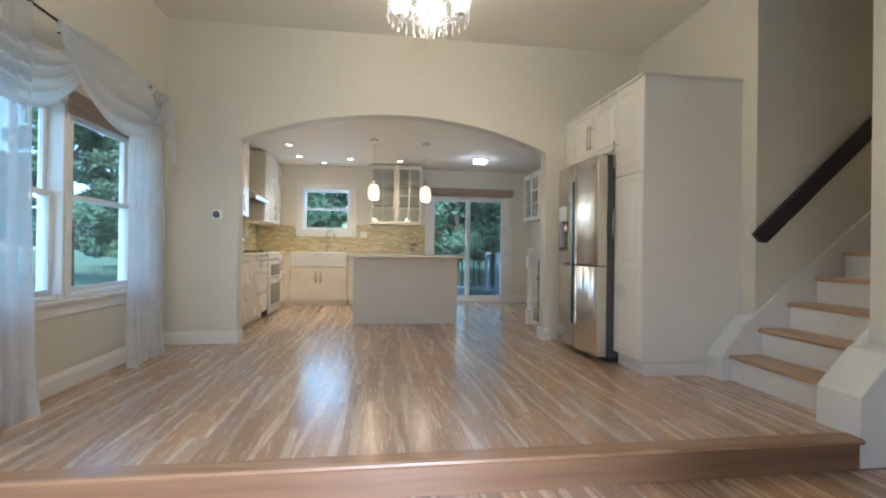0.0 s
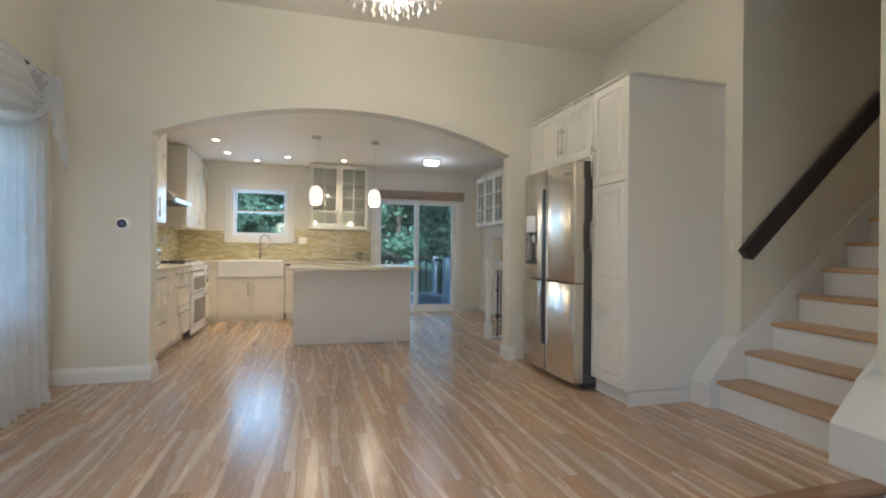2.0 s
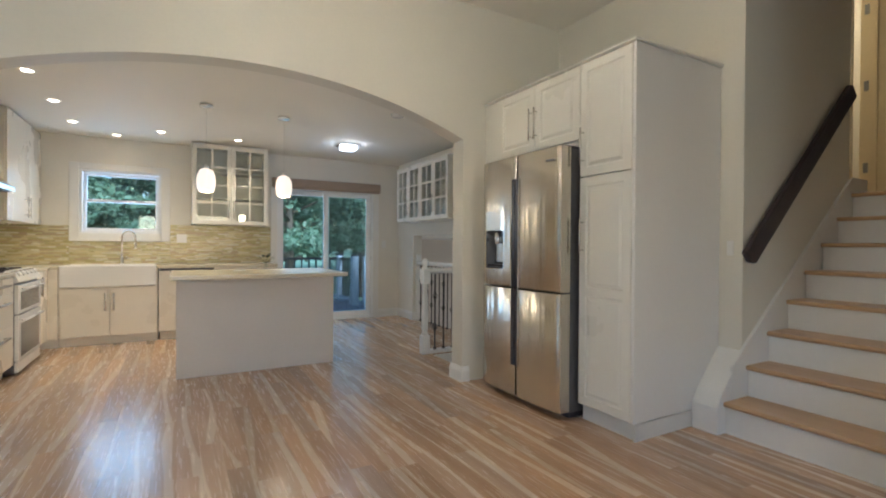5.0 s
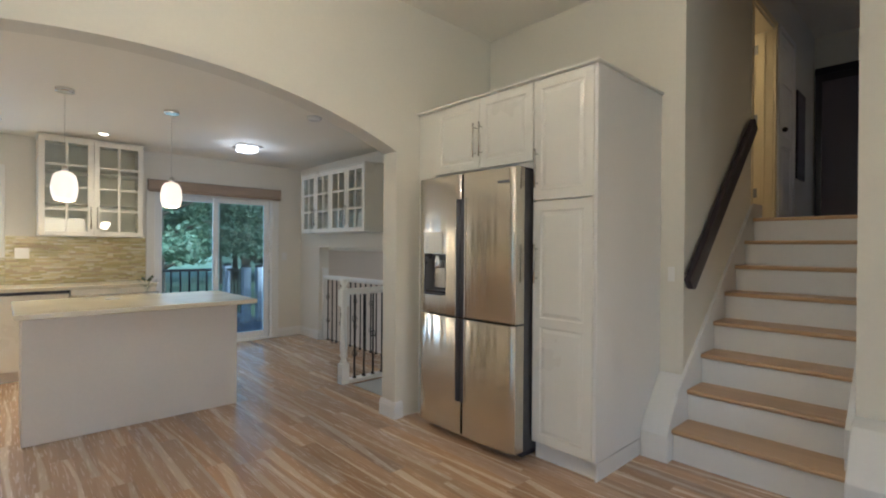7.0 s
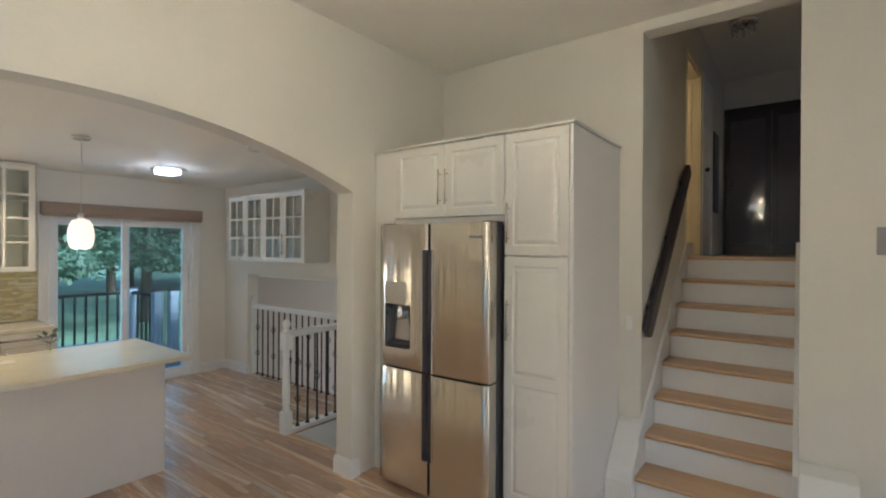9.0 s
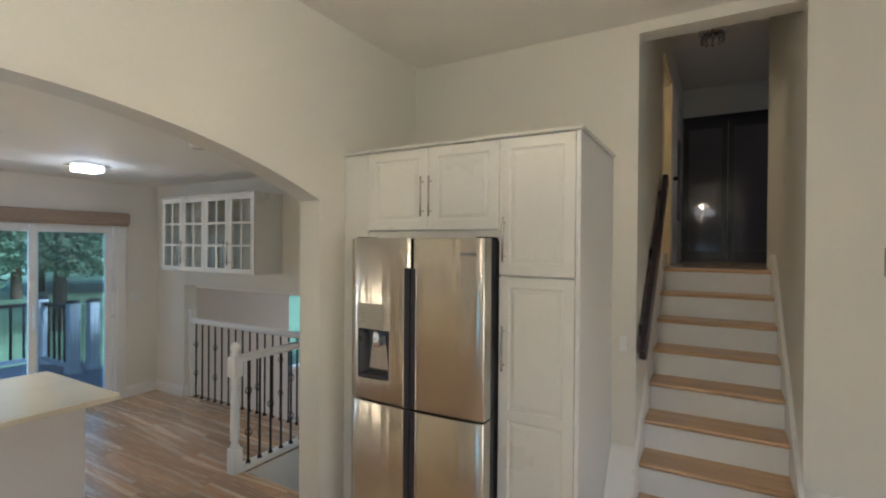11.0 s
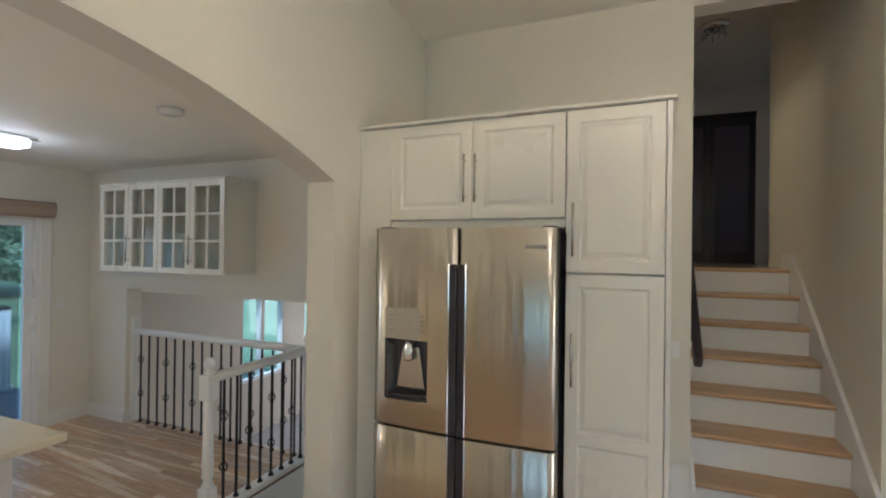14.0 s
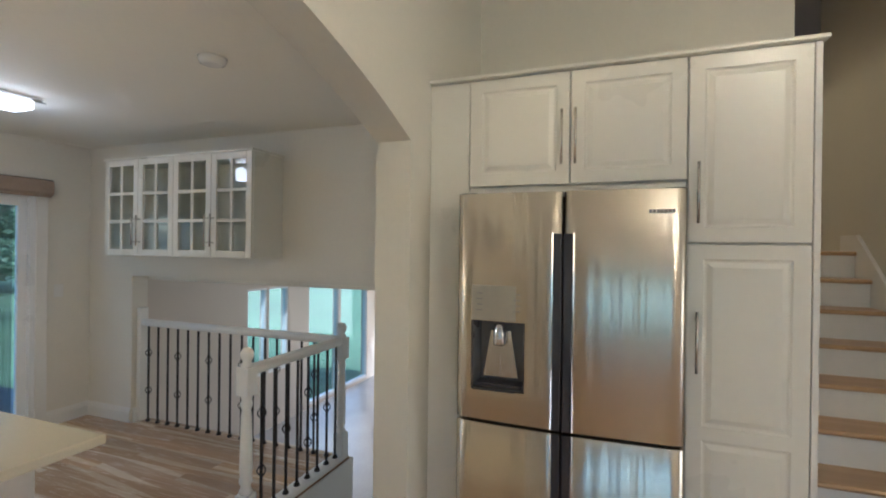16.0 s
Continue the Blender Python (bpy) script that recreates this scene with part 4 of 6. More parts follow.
base_cabinet("base_cabinet", "-y", FB, 0.33, 1.095, YN - 0.002, [(0.33, 0.71, 0.742, 0.868, "drawer", 0.52, 0.81), (0.714, 1.095, 0.742, 0.868, "drawer", 0.90, 0.81), (0.33, 0.71, 0.105, 0.738, "door", 0.67, 0.62), (0.714, 1.095, 0.105, 0.738, "door", 0.75, 0.62)], "cream base cabinet with drawers over doors")

wt = thing("kitchen_worktop", (-0.5, 8.8, 0.876), "cream quartz worktop along the kitchen walls", "worktop")
part("slab_west", boxes((XW + 0.002, FL + 0.035, 5.44, 7.207, 0.876, 0.912), bevel=0.004), QUARTZ, wt)
part("slab_corner", boxes((XW + 0.002, FL + 0.035, 8.003, YN - 0.012, 0.876, 0.912), bevel=0.004), QUARTZ, wt)
part("slab_north", boxes((FL + 0.036, -1.225, FB - 0.03, YN - 0.012, 0.876, 0.912), (-1.225, -0.295, 8.95, YN - 0.012, 0.876, 0.912), (-0.295, 1.10, FB - 0.03, YN - 0.012, 0.876, 0.912)), QUARTZ, wt)

sink = thing("farmhouse_sink", (-0.76, 8.65, 0.67), "white glazed apron-front farmhouse sink", "sink")
bm = boxes((-1.222, -0.298, 8.405, 8.435, 0.675, 0.918), (-1.222, -0.298, 8.915, 8.948, 0.675, 0.918), (-1.222, -1.195, 8.437, 8.913, 0.675, 0.918), (-0.325, -0.298, 8.437, 8.913, 0.675, 0.918), (-1.195, -0.325, 8.437, 8.913, 0.675, 0.70), bevel=0.007, segs=2)
part("basin", bm, ENAMEL, sink)
fa = thing("kitchen_faucet", (-0.69, 8.98, 0.912), "brushed steel gooseneck kitchen faucet behind the sink", "faucet")
part("base", lathe(bmesh.new(), (-0.69, 8.98, 0.912), [(0.027, 0), (0.027, 0.012), (0.02, 0.02), (0.019, 0.10), (0.013, 0.11)], 18), CHROME, fa)
pts = [(-0.69, 8.98, 1.01), (-0.69, 8.98, 1.24)] + [(-0.69 + 0.075 * (1 - math.cos(math.pi * i / 10)), 8.98 - 0.05 * (1 - math.cos(math.pi * i / 10)), 1.24 + 0.09 * math.sin(math.pi * i / 10)) for i in range(1, 11)] + [(-0.54, 8.88, 1.16)]
part("spout", tube(bmesh.new(), pts, 0.012, 10), CHROME, fa)
part("spray_head", tube(bmesh.new(), [(-0.54, 8.88, 1.18), (-0.54, 8.88, 1.10)], [0.014, 0.018], 10), CHROME, fa)
part("lever", tube(bmesh.new(), [(-0.67, 8.98, 0.97), (-0.61, 8.98, 1.0)], 0.006, 8), CHROME, fa)


def cooker():
    root = thing("range_cooker", (-1.6, 7.6, 0), "white freestanding range with two oven doors", "stove")
    y0, y1, xf = 7.215, 7.995, -1.295
    part("body", boxes((XW + 0.02, xf - 0.03, y0, y1, 0.02, 0.905), bevel=0.004), mat("dark_enamel_side", (0.06, 0.06, 0.07), 0.3), root, "dark enamelled sides")
    part("plinth", boxes((XW + 0.05, xf - 0.09, y0 + 0.02, y1 - 0.02, 0.0, 0.03)), DARK, root)
    part("cooktop", boxes((XW + 0.03, xf - 0.05, y0 + 0.01, y1 - 0.01, 0.905, 0.918), bevel=0.004), DARKGLASS, root)
    bm = bmesh.new()
    prism(bm, [(xf - 0.03, 0.82), (xf + 0.002, 0.825), (xf - 0.03, 0.905), (xf - 0.09, 0.93), (xf - 0.10, 0.906)], "y", y0, y1)
    cp = part("control_panel", bm, ENAMEL, root)
    for k in range(5):
        y = y0 + 0.10 + k * 0.14
        part("knob", tube(bmesh.new(), [(xf - 0.035, y, 0.885), (xf - 0.012, y, 0.905)], [0.024, 0.02], 14), ENAMEL, cp)
    for z0, z1, hz in ((0.545, 0.80, 0.785), (0.13, 0.53, 0.505)):
        d = part("oven_door", flat_front("+x", xf - 0.03, y0 + 0.006, y1 - 0.006, z0, z1, 0.03), ENAMEL, root)
        part("window", boxes((xf - 0.001, xf + 0.003, y0 + 0.075, y1 - 0.075, z0 + 0.03, hz - 0.05)), mat("oven_window", (0.17, 0.165, 0.155), 0.08, 0.0), d, "dark oven window")
        part("handle", bar_handle("+x", xf, (y0 + y1) / 2, hz - 0.02, 0.66, False, 0.011), ENAMEL, d)
    part("drawer", flat_front("+x", xf - 0.03, y0 + 0.006, y1 - 0.006, 0.03, 0.12, 0.025), ENAMEL, root)
    for (cx, cy) in ((-1.72, 7.41), (-1.72, 7.80), (-1.50, 7.41), (-1.50, 7.80)):
        part("burner_grate", boxes((cx - 0.10, cx + 0.10, cy - 0.008, cy + 0.008, 0.919, 0.936), (cx - 0.008, cx + 0.008, cy - 0.10, cy - 0.009, 0.919, 0.936), (cx - 0.008, cx + 0.008, cy + 0.009, cy + 0.10, 0.919, 0.936)), DARK, root)


cooker()
for x, y in ((-1.70, 5.95), (-1.70, 6.55), (-1.70, 8.05), (-1.70, 8.70)):
    ul = thing("under_cabinet_light", (x, y, 1.39), "small round puck light under the wall cabinet, lit", "lamp", "under-cabinet lights")
    part("ring", lathe(bmesh.new(), (x, y, 1.378), [(0.026, 0.002), (0.032, 0.0), (0.034, 0.004), (0.034, 0.0115)], 18), STEEL_H, ul)
    part("lens", lathe(bmesh.new(), (x, y, 1.3785), [(0.025, 0.0), (0.025, 0.004)], 18), DOWNLIGHT, ul)
    spot_lamp("puck_beam", (x, y, 1.37), 6, WARM)
hd = thing("range_hood", (-1.7, 7.43, 1.66), "stainless steel chimney hood over the range", "hood")
bm = bmesh.new()
prism(bm, [(XW + 0.003, 1.66), (-1.44, 1.66), (-1.44, 1.70), (-1.62, 1.86), (XW + 0.003, 1.90)], "y", 6.99, 7.75)
part("canopy", bm, STEEL_H, hd)
part("filter", boxes((XW + 0.03, -1.47, 7.02, 7.72, 1.652, 1.659)), DARK, hd)
part("chimney", boxes((XW + 0.003, -1.66, 7.22, 7.52, 1.90, ZK - 0.001), bevel=0.002), STEEL_H, hd)
for y0, y1, n, nm in ((5.60, 6.84, 3, "near"), (7.765, 9.05, 2, "far")):
    uc = thing("wall_cabinet", (-1.7, (y0 + y1) / 2, 1.39), "tall cream wall cabinet with plain doors", "cabinet", "kitchen wall cabinets")
    part("body", boxes((XW + 0.002, -1.52, y0, y1, 1.39, 2.47), bevel=0.001), CREAM, uc)
    w = (y1 - y0) / n
    for k in range(n):
        d = part("door", flat_front("+x", -1.519, y0 + k * w + 0.002, y0 + (k + 1) * w - 0.002, 1.392, 2.468), CREAM, uc)
        part("handle", bar_handle("+x", -1.499, y0 + k * w + (0.05 if k else w - 0.05), 1.55, 0.22), STEEL_H, d, "brushed steel bar handle")


def glass_cabinet(name, facing, face, u0, u1, back, z0, z1, doors, cols, rows, shelves, label):
    at = face_map(facing, face)
    mid = at((u0 + u1) / 2, 0, z0)
    root = thing(name, mid, label, "cabinet")
    dp = abs(back - face)
    def bx(*specs):
        b = bmesh.new()
        for (a0, a1, w0, w1, za, zb) in specs:
            p, q = at(a0, w0, za), at(a1, w1, zb)
            box(b, min(p[0], q[0]), max(p[0], q[0]), min(p[1], q[1]), max(p[1], q[1]), za, zb)
        return b
    part("body", bx((u0, u0 + 0.018, -dp, 0, z0, z1), (u1 - 0.018, u1, -dp, 0, z0, z1), (u0 + 0.018, u1 - 0.018, -dp, 0, z0, z0 + 0.018), (u0 + 0.018, u1 - 0.018, -dp, 0, z1 - 0.018, z1), (u0 + 0.018, u1 - 0.018, -dp, -dp + 0.008, z0 + 0.018, z1 - 0.018)), LACQ, root)
    part("cornice", bx((u0 - 0.012, u1 + 0.012, -dp, 0.03, z1, z1 + 0.016)), LACQ, root)
    if doors == 4:
        part("divider", bx(((u0 + u1) / 2 - 0.016, (u0 + u1) / 2 + 0.016, -dp + 0.008, -0.001, z0 + 0.018, z1 - 0.018)), LACQ, root)
    for k in range(1, shelves + 1):
        z = z0 + (z1 - z0) * k / (shelves + 1)
        part("glass_shelf", bx((u0 + 0.02, u1 - 0.02, -dp + 0.01, -0.03, z, z + 0.008)), CABGLASS if doors == 4 else LACQ, root)
    w = (u1 - u0) / doors
    for k in range(doors):
        a, b = u0 + k * w + 0.002, u0 + (k + 1) * w - 0.002
        glass_front(root, facing, face + (0.001 if facing == "+x" else -0.001), a, b, z0 + 0.002, z1 - 0.002, cols, rows, b - 0.026 if k % 2 == 0 else a + 0.026, LACQ)
    return root


glass_cabinet("glass_wall_cabinet", "-y", 8.70, 0.085, 1.01, YN - 0.002, 1.43, 2.47, 2, 2, 4, 2, "white glazed wall cabinet beside the kitchen window")
glass_cabinet("glass_wall_cabinet", "-x", 2.835, 6.835, 8.36, XE - 0.002, 1.515, 2.29, 4, 2, 3, 2, "white four-door glazed wall cabinet over the stair opening")

# ---- lamps ----
for k, (x, y) in enumerate(((-1.09, 6.52), (-1.09, 7.40), (-1.08, 8.26), (-0.73, 8.78), (-0.25, 8.31), (0.59, 8.34))):
    dl = thing("recessed_downlight", (x, y, ZK), "small round recessed ceiling downlight, lit", "lamp", "kitchen downlights")
    part("trim_ring", lathe(bmesh.new(), (x, y, ZK - 0.008), [(0.041, 0.004), (0.056, 0.0), (0.062, 0.004), (0.062, 0.0085)], 24), TRIM, dl)
    part("lens", lathe(bmesh.new(), (x, y, ZK - 0.0075), [(0.040, 0.0), (0.040, 0.004)], 24), DOWNLIGHT, dl)
    spot_lamp(f"downlight_beam", (x, y, ZK - 0.02), 92 if y < 8.6 else 34, WARM, 106)
for x, y in ((0.155, 6.80), (0.885, 6.90)):
    pl = thing("pendant_lamp", (x, y, ZK), "pendant lamp with frosted opal glass shade over the island", "lamp", "island pendants")
    part("canopy", lathe(bmesh.new(), (x, y, ZK - 0.028), [(0.052, 0.0), (0.06, 0.004), (0.06, 0.027)], 24), CHROME, pl)
    part("cord", tube(bmesh.new(), [(x, y, ZK - 0.02), (x, y, 1.90)], 0.0018, 6), mat("clear_cord", (0.6, 0.58, 0.52), 0.3), pl)
    part("socket", lathe(bmesh.new(), (x, y, 1.885), [(0.018, 0), (0.022, 0.01), (0.022, 0.03), (0.012, 0.045)], 16), CHROME, pl)
    part("shade", lathe(bmesh.new(), (x, y, 1.665), [(0.045, 0), (0.062, 0.006), (0.074, 0.03), (0.081, 0.07), (0.082, 0.11), (0.078, 0.15), (0.068, 0.185), (0.05, 0.21), (0.025, 0.22)], 28), PENDGLOW, pl, "frosted white glass shade")
    point_lamp("pendant_bulb", (x, y, 1.62), 16, WARM, 0.06)
fl = thing("flush_ceiling_lamp", (1.885, 7.85, ZK), "square flush ceiling lamp with ribbed glass, lit cold white", "lamp")
part("base_plate", boxes((1.76, 2.01, 7.725, 7.975, ZK - 0.018, ZK - 0.001), bevel=0.004), CHROME, fl)
part("glass_block", boxes((1.79, 1.98, 7.755, 7.945, ZK - 0.075, ZK - 0.019), bevel=0.012, segs=2), LAMPGLOW, fl)
for y in (7.74, 7.96):
    part("side_rod", tube(bmesh.new(), [(1.74, y, ZK - 0.024), (2.03, y, ZK - 0.024)], 0.005, 8), CHROME, fl)
point_lamp("flush_lamp_light", (1.885, 7.85, ZK - 0.20), 7, COOL, 0.07)
sd = thing("smoke_detector", (1.95, 6.3, ZK), "round white smoke detector on the kitchen ceiling", "detector")
part("body", lathe(bmesh.new(), (1.86, 6.2, ZK - 0.036), [(0.04, 0), (0.058, 0.008), (0.064, 0.02), (0.066, 0.035)], 24), ENAMEL, sd)

# ---- upper hall ----
d = thing("doorway_frame", (5.05, SY1, UP), "cream painted door frame with steel hinges off the upper hall", "door frame")
DOORP = mat("cream_door_paint", (0.80, 0.69, 0.46), 0.4, vary=0.03)
part("casing", boxes((DO[1] + 0.001, DO[1] + 0.065, SY1 - 0.020, SY1 - 0.001, UP, DO[2] + 0.06), (DO[0] - 0.035, DO[0] - 0.001, SY1 - 0.012, SY1 - 0.001, UP, DO[2] + 0.06), (DO[0], DO[1], SY1 - 0.019, SY1 - 0.002, DO[2] + 0.001, DO[2] + 0.06), bevel=0.004), DOORP, d)
part("jamb", boxes((DO[1], DO[1] + 0.019, SY1 + 0.001, SY1 + 0.20, UP, DO[2] - 0.021), bevel=0.002), DOORP, d)
part("door_stop", boxes((DO[1] - 0.012, DO[1] - 0.001, SY1 + 0.07, SY1 + 0.10, UP, DO[2] - 0.021), bevel=0.002), DOORP, d)
part("head_jamb", boxes((DO[0], DO[1], SY1 + 0.001, SY1 + 0.20, DO[2] - 0.02, DO[2] - 0.001), bevel=0.002), DOORP, d)
for z in (0.25, 1.0, 1.70):
    part("hinge", boxes((DO[1] - 0.006, DO[1] - 0.0005, SY1 + 0.135, SY1 + 0.17, UP + z, UP + z + 0.09), bevel=0.001), GREYP, d, "grey steel hinge")
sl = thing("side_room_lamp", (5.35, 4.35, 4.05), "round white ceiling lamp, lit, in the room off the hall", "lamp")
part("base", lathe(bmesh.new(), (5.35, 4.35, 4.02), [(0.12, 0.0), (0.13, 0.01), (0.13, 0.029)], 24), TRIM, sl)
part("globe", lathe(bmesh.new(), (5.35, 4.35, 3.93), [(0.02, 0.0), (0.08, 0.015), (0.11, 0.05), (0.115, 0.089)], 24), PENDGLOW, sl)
d = thing("hall_door", (5.75, SY1, UP), "closed white door with a dark knob in the dim hall", "door")
part("casing", boxes((5.56, 5.62, SY1 - 0.022, SY1 - 0.001, UP, UP + 1.95), (6.22, 6.28, SY1 - 0.022, SY1 - 0.001, UP, UP + 1.95), (5.56, 6.28, SY1 - 0.023, SY1 - 0.002, UP + 1.951, UP + 2.01), bevel=0.004), TRIM, d)
part("leaf", panel_front("-y", SY1 - 0.001, 5.625, 6.215, UP + 0.01, UP + 1.945, (UP + 0.85, UP + 1.5), 0.10, 0.012), TRIM, d)
part("knob", lathe(bmesh.new(), (5.69, SY1 - 0.045, UP + 0.93), [(0.006, 0.0), (0.022, 0.010), (0.027, 0.025), (0.022, 0.040), (0.006, 0.05)], 14), IRON, d, "dark door knob")
cl = thing("closet_doors", (HX, 2.9, UP), "dark framed closet doors with smoked glass panels", "door")
FR = mat("dark_frame", (0.018, 0.017, 0.02), 0.35, vary=0.1)
part("top_track", boxes((HX - 0.06, HX - 0.001, 2.40, 3.505, UP + 1.93, UP + 2.02), bevel=0.004), FR, cl)
part("bottom_track", boxes((HX - 0.06, HX - 0.001, 2.40, 3.505, UP, UP + 0.03)), FR, cl)
for y0, y1, x in ((2.955, 3.50, HX - 0.03), (2.405, 2.952, HX - 0.03)):
    f = 0.07
    leaf = part("door_leaf", boxes((x - 0.025, x, y0, y0 + f, UP + 0.03, UP + 1.93), (x - 0.025, x, y1 - f, y1, UP + 0.03, UP + 1.93), (x - 0.025, x, y0 + f, y1 - f, UP + 0.03, UP + 0.14), (x - 0.025, x, y0 + f, y1 - f, UP + 1.84, UP + 1.93), bevel=0.002), FR, cl)
    part("glass_panel", boxes((x - 0.014, x - 0.008, y0 + f, y1 - f, UP + 0.14, UP + 1.84)), DARKGLASS, leaf)
pf = thing("picture_frame", (6.6, SY1, 2.6), "narrow dark picture frame on the hall wall", "frame")
part("frame", boxes((6.40, 6.80, SY1 - 0.022, SY1 - 0.001, 2.15, 3.15), bevel=0.004), FR, pf)
part("print", boxes((6.45, 6.75, SY1 - 0.024, SY1 - 0.0225, 2.21, 3.09)), mat("dim_print", (0.12, 0.12, 0.14), 0.4), pf)
hl = thing("hall_ceiling_lamp", (5.5, 3.13, 4.05), "small crystal flush lamp on the hall ceiling, unlit", "lamp")
part("plate", lathe(bmesh.new(), (5.5, 3.13, 4.0), [(0.03, 0.0), (0.12, 0.01), (0.14, 0.03), (0.14, 0.049)], 24), CHROME, hl)
CRYST = mat("cut_crystal", (0.80, 0.80, 0.80), 0.05, 0.0, vary=0.0, bump=0)
CRYST.node_tree.nodes["Principled BSDF"].inputs["Transmission Weight"].default_value = 0.85
for k in range(10):
    a = 2 * math.pi * k / 10
    part("crystal_drop", lathe(bmesh.new(), (5.5 + 0.1 * math.cos(a), 3.13 + 0.1 * math.sin(a), 3.92), [(0.003, 0), (0.02, 0.02), (0.018, 0.04), (0.004, 0.08)], 8), CRYST, hl)

# ---- steps down and iron railing ----
sd2 = thing("steps_down", (2.8, 5.87, LR), "wooden steps leading down to the lower room", "staircase")
for k in range(6):
    x = 2.32 + 0.2 * k
    z = -0.2 * (k + 1)
    part("riser", boxes((x - 0.02, x, YA1 + 0.001, 6.295, z, z + 0.17 if k else -0.014)), TRIM, sd2)
    if k < 5:
        part("tread", boxes((x - 0.02, x + 0.2, YA1 + 0.001, 6.295, z - 0.03, z), bevel=0.004), mat("pale_step_paint", (0.60, 0.57, 0.53), 0.35), sd2, "pale painted tread")
structure("floor_edge_trim", boxes((2.285, 2.31, YA1 + 0.016, 6.30, -0.03, 0.004), bevel=0.004), TREADW, "wooden nosing at the top of the steps down")
structure("wall_steps_south", boxes((2.30, XE + 0.15, YA1 - 0.02, YA1, -1.3, -0.17)), WALL_W, "painted wall below the arch wall beside the steps")
structure("wall_steps_north", boxes((2.312, XE + 0.168, 6.284, 6.299, -1.3, -0.013), (XE + 0.152, XE + 0.168, 6.301, 8.49, -1.19, -0.013)), TRIM, "white skirt below the floor edge")
kb = thing("railing_curb", (2.7, 6.35, 0), "white painted curb under the short railing", "curb")
part("board", boxes((2.30, 3.20, 6.30, 6.40, 0.0, 0.035), bevel=0.004), TRIM, kb)


def baluster(parent, x, y, z0, z1, knots):
    bm = bmesh.new()
    h = 0.0065
    box(bm, x - h, x + h, y - h, y + h, z0, z1)
    part_ = part("baluster", bm, IRON, parent)
    part("shoe", lathe(bmesh.new(), (x, y, z0), [(0.02, 0), (0.02, 0.008), (0.011, 0.028)], 8), IRON, part_)
    for zk in knots:
        bm = bmesh.new()
        for k in range(4):
            a0 = math.pi / 2 * k
            tube(bm, [(x + 0.024 * math.sin(math.pi * i / 8) * math.cos(a0 + 1.6 * i / 8), y + 0.024 * math.sin(math.pi * i / 8) * math.sin(a0 + 1.6 * i / 8), zk - 0.042 + 0.084 * i / 8) for i in range(9)], 0.0042, 5)
        part("basket", bm, IRON, part_)


def newel(parent, x, y, z0, top):
    """Turned post: square base and block, vase shaft and ball cap."""
    b, h = 0.042, top - z0
    bm = boxes((x - b, x + b, y - b, y + b, z0, z0 + 0.20), (x - b, x + b, y - b, y + b, z0 + h - 0.27, z0 + h - 0.11), bevel=0.004)
    lathe(bm, (x, y, z0 + 0.2), [(0.030, 0.0), (0.038, 0.012), (0.030, 0.03), (0.026, 0.045), (0.037, 0.07), (0.032, 0.10), (0.036, 0.14), (0.030, h * 0.42), (0.025, h - 0.55), (0.034, h - 0.52), (0.028, h - 0.50), (0.034, h - 0.47)], 20)
    lathe(bm, (x, y, z0 + h - 0.11), [(0.030, 0), (0.036, 0.012), (0.022, 0.03), (0.034, 0.055), (0.037, 0.075), (0.028, 0.10), (0.008, 0.112)], 20)
    return part("newel_post", bm, TRIM, parent, "turned white newel post")


def handrail_bar(a, b_, w=0.032):
    bm = bmesh.new()
    d_ = Vector(b_) - Vector(a)
    d_.normalize()
    s_ = Vector((-d_.y, d_.x, 0)).normalized()
    prof = [(-w, 0.0), (-w * 1.05, 0.018), (-w * 0.8, 0.038), (0, 0.046), (w * 0.8, 0.038), (w * 1.05, 0.018), (w, 0.0), (w * 0.6, -0.018), (-w * 0.6, -0.018)]
    ra, rb = [[bm.verts.new(Vector(p) + s_ * u + Vector((0, 0, v))) for u, v in prof] for p in (a, b_)]
    for i in range(len(prof)):
        j = (i + 1) % len(prof)
        bm.faces.new((ra[i], ra[j], rb[j], rb[i]))
    bm.faces.new(ra)
    bm.faces.new(rb[::-1])
    bmesh.ops.recalc_face_normals(bm, faces=bm.faces)
    return bm


rl = thing("stair_railing", (3.2, 7.4, 0), "white railing with black iron balusters along the low opening", "railing", "kitchen railings")
RX = 3.235
newel(rl, RX, 6.345, 0.0, 1.03)
bm = boxes((RX - 0.04, RX + 0.04, 8.44, 8.488, 0.0, 1.03), bevel=0.004)
part("half_newel", bm, TRIM, rl)
part("handrail", handrail_bar((RX, 8.44, 0.885), (RX, 6.385, 0.885)), TRIM, rl)
n = 17
for k in range(n):
    y = 8.385 - (8.385 - 6.47) * k / (n - 1)
    kn = [(0.62, 0.28), (), ()][k % 3] if k % 6 < 3 else [(0.62, 0.28), (), ()][k % 3]
    baluster(rl, RX, y, 0.0, 0.87, kn if k % 3 == 0 else ())
rl2 = thing("stair_railing", (2.7, 6.345, 0), "short white railing with black iron balusters beside the steps down", "railing", "kitchen railings")
newel(rl2, 2.262, 6.345, 0.0, 1.03)
part("handrail", handrail_bar((2.30, 6.345, 0.885), (RX - 0.04, 6.345, 0.885)), TRIM, rl2)
n = 8
for k in range(n):
    x = 2.385 + (3.16 - 2.385) * k / (n - 1)
    baluster(rl2, x, 6.345, 0.035, 0.87, ((0.62, 0.28) if k % 4 == 0 else (0.45,)) if k % 2 == 0 else ())

